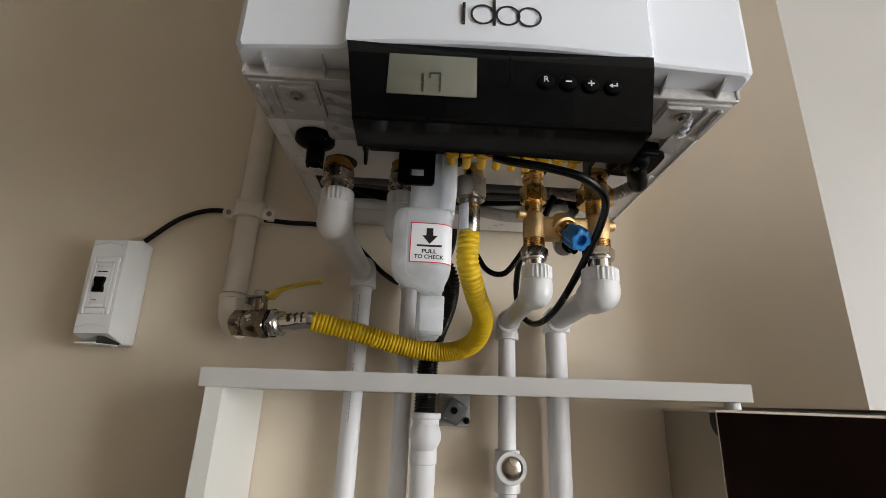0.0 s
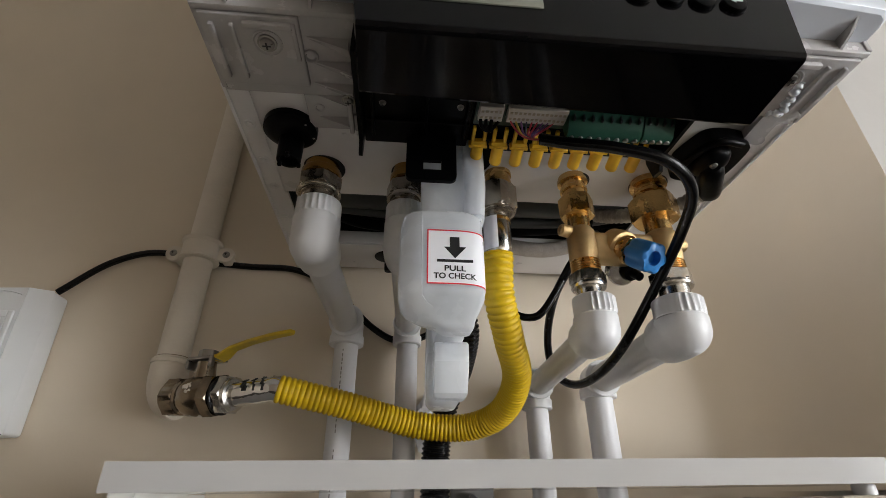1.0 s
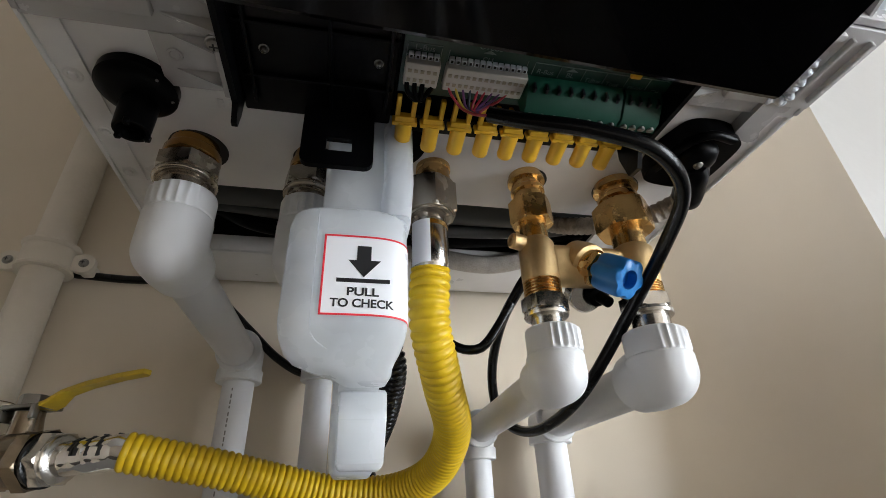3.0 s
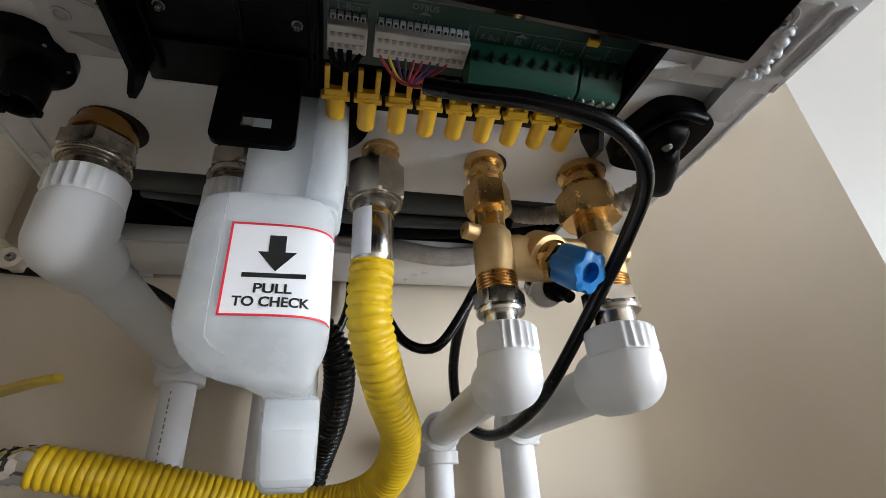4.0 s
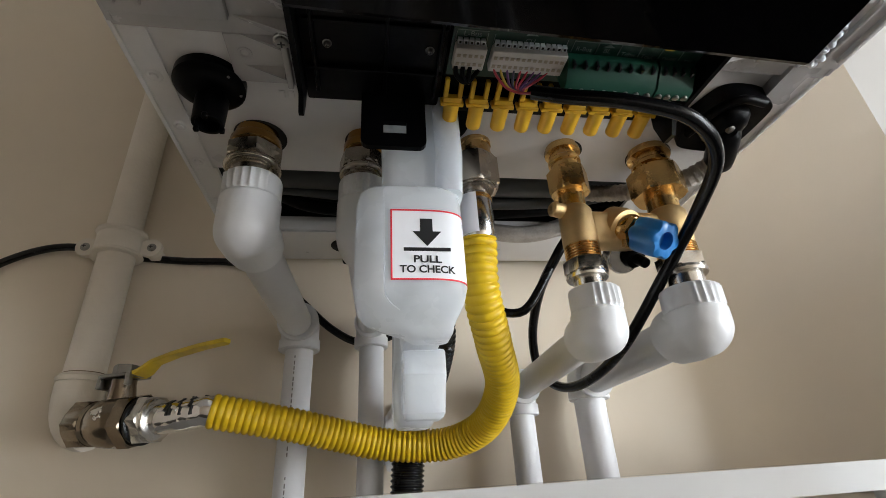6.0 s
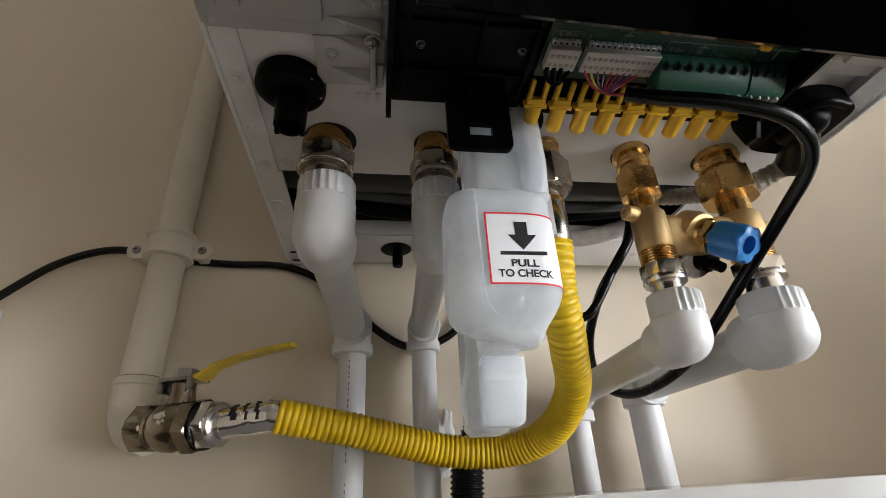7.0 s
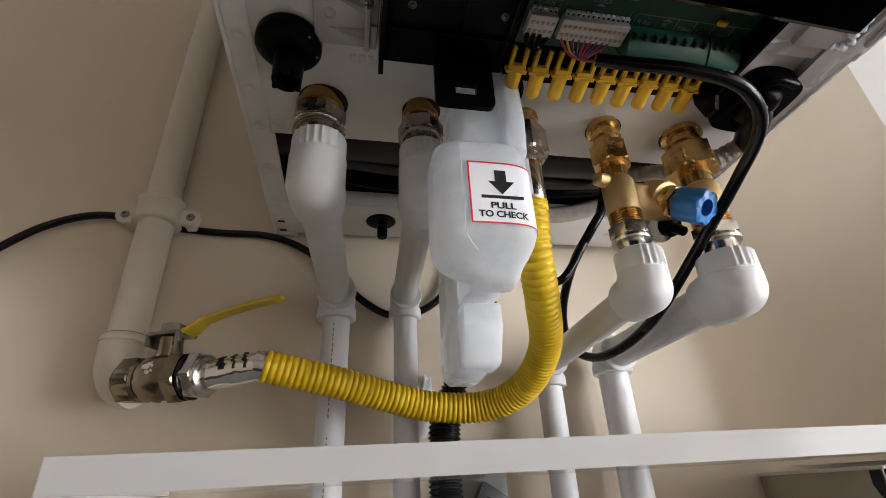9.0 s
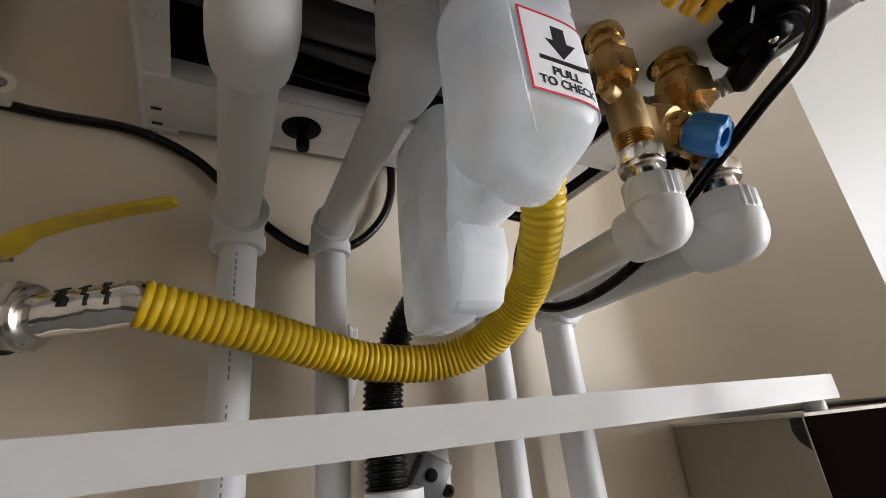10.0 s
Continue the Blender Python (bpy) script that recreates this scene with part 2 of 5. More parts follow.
def rings(bm, centres, frames, radii, seg, caps=True, shape=None):
    """A skin through rings. radii: one number or a function of the angle for each ring."""
    loops = []
    for c, (a, b), r in zip(centres, frames, radii):
        loop = []
        for k in range(seg):
            th = 2 * math.pi * k / seg
            rr = r(th) if callable(r) else r
            loop.append(bm.verts.new(Vector(c) + (a * math.cos(th) + b * math.sin(th)) * rr))
        loops.append(loop)
    for l0, l1 in zip(loops, loops[1:]):
        for k in range(seg):
            bm.faces.new((l0[k], l0[(k + 1) % seg], l1[(k + 1) % seg], l1[k]))
    if caps:
        bm.faces.new(loops[0])
        bm.faces.new(loops[-1])
    return bm


def lathe(bm, origin, axis, profile, seg=28, caps=True, hint=None):
    """profile: rows of (distance along the axis, radius)."""
    d, a, b = frame_axes(axis, hint)
    o = Vector(origin)
    return rings(bm, [o + d * h for h, _ in profile], [(a, b)] * len(profile), [r for _, r in profile], seg, caps)


def smooth_path(ctrl, n):
    c = [Vector(p) for p in ctrl]
    p = [2 * c[0] - c[1], *c, 2 * c[-1] - c[-2]]
    out = []
    for i in range(1, len(p) - 2):
        for k in range(n):
            u = k / n
            q0, q1, q2, q3 = p[i - 1 : i + 3]
            out.append(0.5 * (2 * q1 + (q2 - q0) * u + (2 * q0 - 5 * q1 + 4 * q2 - q3) * u * u + (3 * q1 - q0 - 3 * q2 + q3) * u**3))
    out.append(c[-1])
    return out


def even_path(ctrl, step):
    fine = smooth_path(ctrl, 40)
    out, left = [fine[0]], step
    for p, q in zip(fine, fine[1:]):
        d = (q - p).length
        at = left
        while at <= d:
            out.append(p.lerp(q, at / d))
            at += step
        left = at - d
    return out


def tube(bm, pts, radius, seg=14, caps=True):
    """A tube along points; radius: a number or one for each point. Frames are carried along without twist."""
    pts = [Vector(p) for p in pts]
    dirs = [(pts[min(i + 1, len(pts) - 1)] - pts[max(i - 1, 0)]).normalized() for i in range(len(pts))]
    _, a, _ = frame_axes(dirs[0])
    frames = []
    for d in dirs:
        a = (a - d * a.dot(d)).normalized()
        frames.append((a, d.cross(a)))
    rad = radius if isinstance(radius, (list, tuple)) else [radius] * len(pts)
    return rings(bm, pts, frames, rad, seg, caps)


def prism(bm, outline, lo, hi, axis="z"):
    """An outline of (u, v) pairs pushed along an axis: z takes (x, y), y takes (x, z), x takes (y, z)."""
    put = {"z": lambda u, v, w: (u, v, w), "y": lambda u, v, w: (u, w, v), "x": lambda u, v, w: (w, u, v)}[axis]
    a = [bm.verts.new(put(u, v, lo)) for u, v in outline]
    b = [bm.verts.new(put(u, v, hi)) for u, v in outline]
    n = len(outline)
    bm.faces.new(a)
    bm.faces.new(b[::-1])
    for k in range(n):
        bm.faces.new((a[k], a[(k + 1) % n], b[(k + 1) % n], b[k]))
    return bm


def soften(bm, width, seg=2, angle=30):
    es = [e for e in bm.edges if len(e.link_faces) == 2 and e.calc_face_angle(0) > radians(angle)]
    bmesh.ops.bevel(bm, geom=es, offset=width, segments=seg, affect="EDGES", profile=0.5)
    return bm


def hexnut(bm, origin, axis, h, r, bore=0.0, turn=0.0, hint=None):
    """A chamfered hexagon nut; r: half the width across corners."""
    d, a, b = frame_axes(axis, hint)
    a, b = a * math.cos(turn) + b * math.sin(turn), b * math.cos(turn) - a * math.sin(turn)
    o = Vector(origin)

    def hexa(scale):
        def f(th):
            k = (th + 1e-9) % (math.pi / 3) - math.pi / 6
            return min(r * 0.866 / math.cos(k), r * scale)

        return f

    return rings(bm, [o, o + d * h * 0.06, o + d * h * 0.94, o + d * h], [(a, b)] * 4, [hexa(0.91), hexa(1.0), hexa(1.0), hexa(0.91)], 48)


def plate_with_hole(bm, x0, x1, z0, z1, hx0, hx1, hz0, hz1, y0, y1):
    for a, b, c, d in ((x0, hx0, z0, z1), (hx1, x1, z0, z1), (hx0, hx1, z0, hz0), (hx0, hx1, hz1, z1)):
        box(bm, a, b, y0, y1, c, d)
    return bm


def text_mesh(body, size, m, material, parent, name="lettering", depth=0.0002, bold=0.0, width=None):
    cu = bpy.data.curves.new(name, "FONT")
    cu.body, cu.size, cu.align_x, cu.align_y, cu.extrude, cu.offset = body, size, "CENTER", "CENTER", depth, bold
    tmp = bpy.data.objects.new(name, cu)
    me = bpy.data.meshes.new_from_object(tmp)
    bpy.data.objects.remove(tmp)
    xs = [v.co.x for v in me.vertices]
    if width and xs:
        me.transform(Matrix.Diagonal((width / (max(xs) - min(xs)), 1, 1, 1)))
    me.materials.append(material)
    me.transform(m)
    ob = new(name, me)
    ob.parent = parent
    return ob


def facing(origin, right, up):
    """A matrix that lays x along right and y along up at the origin."""
    r, u = Vector(right).normalized(), Vector(up).normalized()
    n = r.cross(u)
    return Matrix(((r.x, u.x, n.x, origin[0]), (r.y, u.y, n.y, origin[1]), (r.z, u.z, n.z, origin[2]), (0, 0, 0, 1)))


# ---- the setting ----


def structure(name, bm, material, label, smooth=0):
    return single(name, bm, material, label, name.split("_")[0], kind="structure", smooth=smooth)


wb_ = box(bmesh.new(), ROOM_L - 0.1, 0.2700, 0.0, 0.12, -0.1, ROOM_H + 0.1)
box(wb_, 0.2700, ROOM_R + 0.1, 0.0, 0.12, -0.1, 1.2305)
structure("wall_back", wb_, M_WALL, "beige satin painted wall behind the boiler")


def pier_outline():
    """A shallow projection that meets the wall in a hollow, hand-plastered inner corner."""
    a, b, c, d = Vector((0.270, 0.0)), Vector((0.345, 0.0)), Vector((0.356, -0.030)), Vector((0.3855, -0.152))
    pts = []
    for k in range(41):
        u = k / 40
        q = a * (1 - u) ** 3 + b * (3 * u * (1 - u) ** 2) + c * (3 * u * u * (1 - u)) + d * u**3
        pts.append((q.x, q.y))
    return pts + [(ROOM_R, -0.152), (ROOM_R, 0.12), (0.2700, 0.12)]


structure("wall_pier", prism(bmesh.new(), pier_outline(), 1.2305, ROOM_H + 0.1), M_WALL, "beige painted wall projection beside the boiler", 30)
# only the front face takes the greyer colour toned down for its light
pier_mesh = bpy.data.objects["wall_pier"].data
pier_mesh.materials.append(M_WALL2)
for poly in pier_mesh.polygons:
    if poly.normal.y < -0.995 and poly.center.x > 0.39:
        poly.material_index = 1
# added out of view to close the room and shape its bounced light
structure("wall_left", B(ROOM_L - 0.1, ROOM_L, ROOM_F, 0.0, -0.1, ROOM_H), M_ROOM, "unseen beige side wall added to close the room")
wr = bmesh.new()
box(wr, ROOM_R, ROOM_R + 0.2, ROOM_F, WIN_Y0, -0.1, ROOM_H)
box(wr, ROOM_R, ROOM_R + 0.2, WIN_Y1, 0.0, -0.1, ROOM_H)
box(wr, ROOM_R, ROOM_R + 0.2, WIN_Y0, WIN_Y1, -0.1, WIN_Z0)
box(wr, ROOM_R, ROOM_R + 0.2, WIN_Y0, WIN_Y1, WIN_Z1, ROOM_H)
structure("wall_right", wr, M_ROOM, "unseen beige wall added around the window")
structure("wall_front", B(ROOM_L - 0.1, ROOM_R + 0.2, ROOM_F - 0.1, ROOM_F, -0.1, ROOM_H), M_ROOM, "unseen beige wall added behind the camera")
structure("ceiling", B(ROOM_L - 0.1, ROOM_R + 0.2, ROOM_F - 0.1, 0.12, ROOM_H, ROOM_H + 0.1), M_CEIL, "unseen ceiling greyed to dim its reflection")
structure("floor", B(ROOM_L - 0.1, ROOM_R + 0.2, ROOM_F - 0.1, 0.12, -0.1, 0.0), M_FLOOR, "unseen floor darkened to cut bounced light")
win = thing("window_1", "white framed window letting in daylight", "window", kind="structure")
fx0, fx1, ym = ROOM_R + 0.06, ROOM_R + 0.12, (WIN_Y0 + WIN_Y1) / 2
for b in ((WIN_Y0, WIN_Y1, WIN_Z0, WIN_Z0 + 0.05), (WIN_Y0, WIN_Y1, WIN_Z1 - 0.05, WIN_Z1), (WIN_Y0, WIN_Y0 + 0.05, WIN_Z0 + 0.05, WIN_Z1 - 0.05), (WIN_Y1 - 0.05, WIN_Y1, WIN_Z0 + 0.05, WIN_Z1 - 0.05), (ym - 0.04, ym + 0.04, WIN_Z0 + 0.05, WIN_Z1 - 0.05)):
    part("window_frame", B(fx0, fx1, b[0], b[1], b[2], b[3]), M_COVER, win, smooth=0)
pane = part("pane", B(ROOM_R + 0.088, ROOM_R + 0.092, WIN_Y0 + 0.05, WIN_Y1 - 0.05, WIN_Z0 + 0.05, WIN_Z1 - 0.05), M_GLASS, win, smooth=0)
pane.visible_shadow = False

def loft(sections, seg=40, power=4.0):
    """Rounded boxes (cx, cy, cz, half x, half y) joined into one skin."""
    bm = bmesh.new()
    loops = []
    for cx, cy, cz, hx, hy in sections:
        lp_ = []
        for k in range(seg):
            t_ = 2 * math.pi * k / seg
            c, s = math.cos(t_), math.sin(t_)
            q = (abs(c) ** power + abs(s) ** power) ** (-1 / power)
            lp_.append(bm.verts.new((cx + hx * c * q, cy + hy * s * q, cz)))
        loops.append(lp_)
    for l0, l1 in zip(loops, loops[1:]):
        for k in range(seg):
            bm.faces.new((l0[k], l0[(k + 1) % seg], l1[(k + 1) % seg], l1[k]))
    bm.faces.new(loops[0])
    bm.faces.new(loops[-1])
    return bm



# ---- the boiler ----
PZ = 1.449  # underside of the bottom plate
boiler = thing("boiler", "white wall-hung gas boiler with a black control panel", "boiler")


def cover_outline(z):
    k = (z - 1.452) * 0.02
    pts = [(-0.186, -0.20), (-0.186, -0.332), (-0.1845, -0.3385), (-0.180, -0.3415), (-0.113, -0.3460), (-0.1085, -0.3475), (-0.1055, -0.3515)]
    pts += [(x, -0.3515 - 0.006 * (1 - (x / 0.1055) ** 2)) for x in (-0.07, -0.035, 0.0, 0.035, 0.07)]
    pts += [(-x, y) for x, y in pts[:7][::-1]]
    return [(x * (1 + k), y) for x, y in pts]


def cover_shell():
    bm = bmesh.new()
    zs = (1.4515, 1.4530, 1.4555, 1.50, 1.56, 1.70, 2.14, 2.15)
    loops = []
    for i, z in enumerate(zs):
        inset = 0.003 if i == 0 else (0.001 if i == 1 else (0.004 if i == len(zs) - 1 else 0.0))
        o = cover_outline(z)
        loops.append([bm.verts.new((x * (1 - inset / 0.19), y + (inset if y < -0.21 else 0), z)) for x, y in o])
    n = len(loops[0])
    for a, b in zip(loops, loops[1:]):
        for k in range(n):
            bm.faces.new((a[k], a[(k + 1) % n], b[(k + 1) % n], b[k]))
    bm.faces.new(loops[0])
    bm.faces.new(loops[-1])
    return bm


part("front_cover", cover_shell(), M_COVER, boiler, "glossy white front cover", smooth=25)


def front_y(x):
    return -0.3515 - 0.006 * max(0.0, 1 - (x / 0.1055) ** 2)


band = bmesh.new()
top = [(-0.1065 + 0.213 * k / 24) for k in range(25)]
for lo, hi in zip(top, top[1:]):
    q = []
    for x, s in ((lo, 0), (hi, 0), (hi, 1), (lo, 1)):
        u = x / 0.1065
        z = (1.5395 + 0.0035 * u * u) if s else (1.5095 + 0.0245 * u * u)
        q.append(band.verts.new((x, front_y(x) - 0.0007, z)))
    band.faces.new(q)
bmesh.ops.remove_doubles(band, verts=band.verts, dist=1e-6)
bmesh.ops.solidify(band, geom=band.faces[:], thickness=0.0006)
part("trim_band", band, M_GLOSSBLACK, boiler, "glossy black lens-shaped trim band")
part("emblem_bar", soften(B(-0.0235, 0.0265, front_y(0) - 0.0017, front_y(0) - 0.0004, 1.5235, 1.5300), 0.0004), M_INKW, boiler, "white emblem")
y_logo = front_y(0) - 0.0003
part("emblem_dash", B(-0.0270, -0.0248, y_logo - 0.0004, y_logo + 0.001, 1.4878, 1.4952), M_INKG, boiler, "green emblem dash")
part("emblem_stroke", B(-0.0270, -0.0250, y_logo - 0.0004, y_logo + 0.001, 1.4655, 1.4835), M_INKB, boiler)
part("emblem_stroke", B(-0.0060, -0.0042, y_logo - 0.0004, y_logo + 0.001, 1.4655, 1.4915), M_INKB, boiler)
for cx in (-0.0130, 0.0042, 0.0190):
    rg = bmesh.new()
    for k in range(40):
        a0, a1 = 2 * math.pi * k / 40, 2 * math.pi * (k + 1) / 40
        rg.faces.new([rg.verts.new((cx + math.cos(a) * r, front_y(cx) - 0.0006, 1.4742 + math.sin(a) * r)) for a, r in ((a0, 0.0086), (a1, 0.0086), (a1, 0.0070), (a0, 0.0070))])
    part("emblem_ring", rg, M_INKB, boiler, smooth=0)

for sx in (-1, 1):
    part("side_panel", soften(B(min(sx * 0.187, sx * 0.1845), max(sx * 0.187, sx * 0.1845), -0.2645, -0.004, PZ - 0.002, 2.15), 0.0008), M_SHEET, boiler)
part("back_panel", B(-0.184, 0.184, -0.007, -0.003, PZ + 0.03, 2.15), M_SHEET, boiler, smooth=0)

# bottom plate: sheet with a long slot, and the inside above it
pl = bmesh.new()
box(pl, -0.1845, 0.1845, -0.262, -0.150, PZ, PZ + 0.002)
part("bottom_plate", pl, M_SHEET, boiler, "white coated sheet underside")
part("edge_strip", soften(B(-0.1843, -0.1712, -0.2610, -0.1502, PZ - 0.0013, PZ - 0.0002), 0.0005), M_SHEET, boiler)
part("plate_flange", B(-0.1845, -0.1695, -0.1498, -0.0642, PZ - 0.0005, PZ + 0.002), M_SHEET, boiler)
part("plate_flange", B(0.1375, 0.1845, -0.1498, -0.0642, PZ - 0.0005, PZ + 0.002), M_SHEET, boiler)
lip = bmesh.new()
box(lip, -0.1845, 0.1600, -0.0640, -0.0115, PZ - 0.0015, PZ + 0.0005)
box(lip, -0.1845, 0.1600, -0.0640, -0.0622, PZ + 0.0008, PZ + 0.014)
part("rear_lip", soften(lip, 0.0004), M_SHEET, boiler, "folded rear lip")
part("mounting_tab", soften(B(-0.1845, -0.166, -0.0114, -0.0060, PZ - 0.0020, PZ + 0.010), 0.0008), M_SHEET, boiler)
# thin near-black boxes on the plate paint the shade of two slots
for hx, hy in ((-0.178, -0.032), (-0.178, -0.016)):
    part("slot_shade", B(hx - 0.003, hx + 0.003, hy - 0.001, hy + 0.001, PZ - 0.0022, PZ - 0.0014), M_CAVITY, boiler, smooth=0)
# inside of the casing, its deep shade given by near-black colour
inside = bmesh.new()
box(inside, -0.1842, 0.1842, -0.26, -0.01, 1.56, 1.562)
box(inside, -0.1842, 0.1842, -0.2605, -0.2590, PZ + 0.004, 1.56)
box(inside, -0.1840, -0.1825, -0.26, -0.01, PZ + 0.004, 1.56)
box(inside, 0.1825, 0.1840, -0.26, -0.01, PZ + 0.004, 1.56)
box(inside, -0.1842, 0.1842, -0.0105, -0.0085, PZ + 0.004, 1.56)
part("inner_casing", inside, M_CAVITY, boiler, "casing inside with shade in its near-black colour", smooth=0)
for pts, r, m in (
    ([(-0.180, -0.118, 1.474), (-0.06, -0.120, 1.470), (0.05, -0.118, 1.470), (0.17, -0.116, 1.476)], 0.0145, M_HOSEGREY),
    ([(-0.150, -0.086, 1.475), (-0.115, -0.090, 1.458), (-0.06, -0.088, 1.455), (0.02, -0.090, 1.455), (0.09, -0.088, 1.462), (0.15, -0.086, 1.475)], 0.0055, M_BLACK),
    ([(-0.150, -0.100, 1.468), (-0.05, -0.101, 1.459), (0.03, -0.103, 1.456), (0.10, -0.101, 1.462), (0.15, -0.098, 1.474)], 0.0048, M_HOSEGREY),
    ([(-0.02, -0.068, 1.462), (0.03, -0.074, 1.447), (0.075, -0.072, 1.446), (0.13, -0.076, 1.462)], 0.0075, M_BRAID),
):
    part("inner_hose", tube(bmesh.new(), even_path(pts, 0.006), r, 16), m, boiler)

# rivets and pressed marks along the edges of the plate
for x, y in ((-0.1785, -0.2300), (-0.1785, -0.1920), (-0.1785, -0.1580), (-0.1780, -0.110), (0.178, -0.185), (0.178, -0.155)):
    part("rivet", lathe(bmesh.new(), (x, y, PZ), (0, 0, -1), [(-0.0005, 0.0048), (0.0014, 0.0044), (0.0018, 0.0036), (0.0014, 0.0022), (0.0024, 0.0018), (0.0026, 0.0002)], 20), M_SHEET, boiler)
for k, x in enumerate((-0.118, -0.113, -0.108, -0.103, 0.012, 0.018, 0.024, 0.030, 0.052, 0.057)):
    part("pressed_mark", soften(B(x, x + 0.003, -0.224, -0.2185, PZ - 0.0005, PZ + 0.0005), 0.0003), M_SHEET, boiler)


# the plastic tray in front, left and right of the control panel
def tray(sx):
    def X(a, b):
        return (min(sx * a, sx * b), max(sx * a, sx * b))

    t = part("bottom_tray", B(*X(0.092, 0.1835), -0.3185, -0.2622, 1.4445, 1.4535, bevel=0.001), M_TRAY, boiler, "grey-white moulded plastic tray")
    part("rim", B(*X(0.095, 0.1838), -0.3215, -0.3180, 1.4425, 1.4535, bevel=0.0006), M_TRAY, t)
    for x in (0.124, 0.166):
        part("web", prism(bmesh.new(), [(-0.3216, 1.4530), (-0.3216, 1.4440), (-0.3300, 1.4470), (-0.3390, 1.4530)], sx * x - 0.0008, sx * x + 0.0008, "x"), M_TRAY, t, smooth=0)
    part("side_skirt", B(*X(0.1815, 0.1845), -0.3225, -0.2646, 1.4440, 1.4535, bevel=0.0006), M_TRAY, t)
    part("pad", B(*X(0.1310, 0.1812), -0.3176, -0.2720, 1.4408, 1.4452, bevel=0.0009), M_TRAY, t)
    part("rib", B(*X(0.1340, 0.1590), -0.3150, -0.3118, 1.4380, 1.4412, bevel=0.0006), M_TRAY, t)
    part("rib", B(*X(0.1325, 0.1345), -0.3148, -0.2920, 1.4385, 1.4412, bevel=0.0006), M_TRAY, t)
    part("rib", B(*X(0.1640, 0.1662), -0.3130, -0.2780, 1.4382, 1.4412, bevel=0.0006), M_TRAY, t)
    part("rib", B(*X(0.1740, 0.1765), -0.3130, -0.2780, 1.4382, 1.4412, bevel=0.0006), M_TRAY, t)
    part("screw_seat", lathe(bmesh.new(), (sx * 0.149, -0.302, 1.4410), (0, 0, -1), [(-0.001, 0.0082), (0.0006, 0.0080), (0.0010, 0.0072), (0.0003, 0.0064), (0.0003, 0.0001)], 26), M_TRAY, t)
    for y in (-0.300, -0.284, -0.268):
        wedge = bmesh.new()
        p = [(0.106, y - 0.005, 1.4447), (0.106, y + 0.008, 1.4447), (0.106, y - 0.003, 1.4380), (0.130, y - 0.005, 1.4447), (0.130, y - 0.004, 1.4447)]
        v = [wedge.verts.new((sx * a, b, c)) for a, b, c in p]
        for f in ((0, 1, 2), (0, 2, 3), (2, 1, 4), (2, 4, 3), (0, 3, 4, 1)):
            wedge.faces.new([v[k] for k in f])
        part("wedge", wedge, M_TRAY, t, smooth=0)
    part("dimple", lathe(bmesh.new(), (sx * 0.128, -0.292, 1.4446), (0, 0, -1), [(-0.001, 0.0046), (0.0014, 0.0042), (0.0018, 0.0032), (0.0002, 0.0024), (0.0002, 0.0001)], 22), M_TRAY, t)


for sx in (-1, 1):
    tray(sx)
ext = part("tray_wing", B(-0.1372, -0.1036, -0.2620, -0.2325, 1.4450, 1.4488, bevel=0.0008), M_TRAY, boiler, "grey-white moulded plastic wing")
part("post", B(-0.1108, -0.1078, -0.2700, -0.2335, 1.4405, 1.4452, bevel=0.0006), M_TRAY, ext)
part("post", B(-0.1076, -0.1040, -0.2480, -0.2335, 1.4430, 1.4452, bevel=0.0006), M_TRAY, ext)
for y in (-0.2620, -0.2430):
    wedge = bmesh.new()
    v = [wedge.verts.new(q) for q in ((-0.1110, y - 0.0015, 1.4452), (-0.1110, y + 0.0085, 1.4452), (-0.1110, y + 0.0005, 1.4388), (-0.1310, y - 0.0010, 1.4452))]
    for f in ((0, 1, 2), (0, 2, 3), (2, 1, 3), (0, 3, 1)):
        wedge.faces.new([v[k] for k in f])
    part("wedge", wedge, M_TRAY, ext, smooth=0)
part("dimple", lathe(bmesh.new(), (-0.1290, -0.2515, 1.4452), (0, 0, -1), [(-0.001, 0.0036), (0.0006, 0.0034), (0.0008, 0.0024), (0.0002, 0.0018), (0.0002, 0.0001)], 18), M_TRAY, ext)


def screw(at, axis, parent, r=0.0042):
    d, a, b = frame_axes(axis)
    o = Vector(at)
    bm = lathe(bmesh.new(), o, axis, [(-0.001, r * 1.25), (0.0004, r * 1.25), (0.0005, r), (0.0015, r * 0.92), (0.0022, r * 0.55), (0.0023, 0.0001)], 18)
    s = part("screw", bm, M_STEEL, parent)
    # flat black cross on the head paints the shade of its recess
    cross = bmesh.new()
    for u, v in ((a, b), (b, a)):
        q = [o + d * 0.00245 + u * (i * r * 0.55) + v * (j * r * 0.12) for i, j in ((-1, -1), (1, -1), (1, 1), (-1, 1))]
        cross.faces.new([cross.verts.new(p) for p in q])
    part("cross_shade", cross, M_INKB, s, smooth=0)
    return s


screw((-0.149, -0.302, 1.4402), (0, 0, -1), boiler)
screw((0.149, -0.302, 1.4402), (0, 0, -1), boiler)
screw((-0.1094, -0.2640, 1.4404), (0, 0, -1), boiler, 0.0032)

# plastic hooks on the right edge
hook = soften(prism(bmesh.new(), [(0.1560, -0.2735), (0.1570, -0.2500), (0.1640, -0.2450), (0.1700, -0.2438), (0.1728, -0.2455), (0.1730, -0.2490), (0.1705, -0.2525), (0.1700, -0.2640), (0.1732, -0.2690), (0.1728, -0.2722), (0.1690, -0.2735)], 1.4418, 1.4487), 0.0010, 3)
part("tray_hook", hook, M_TRAY, boiler)
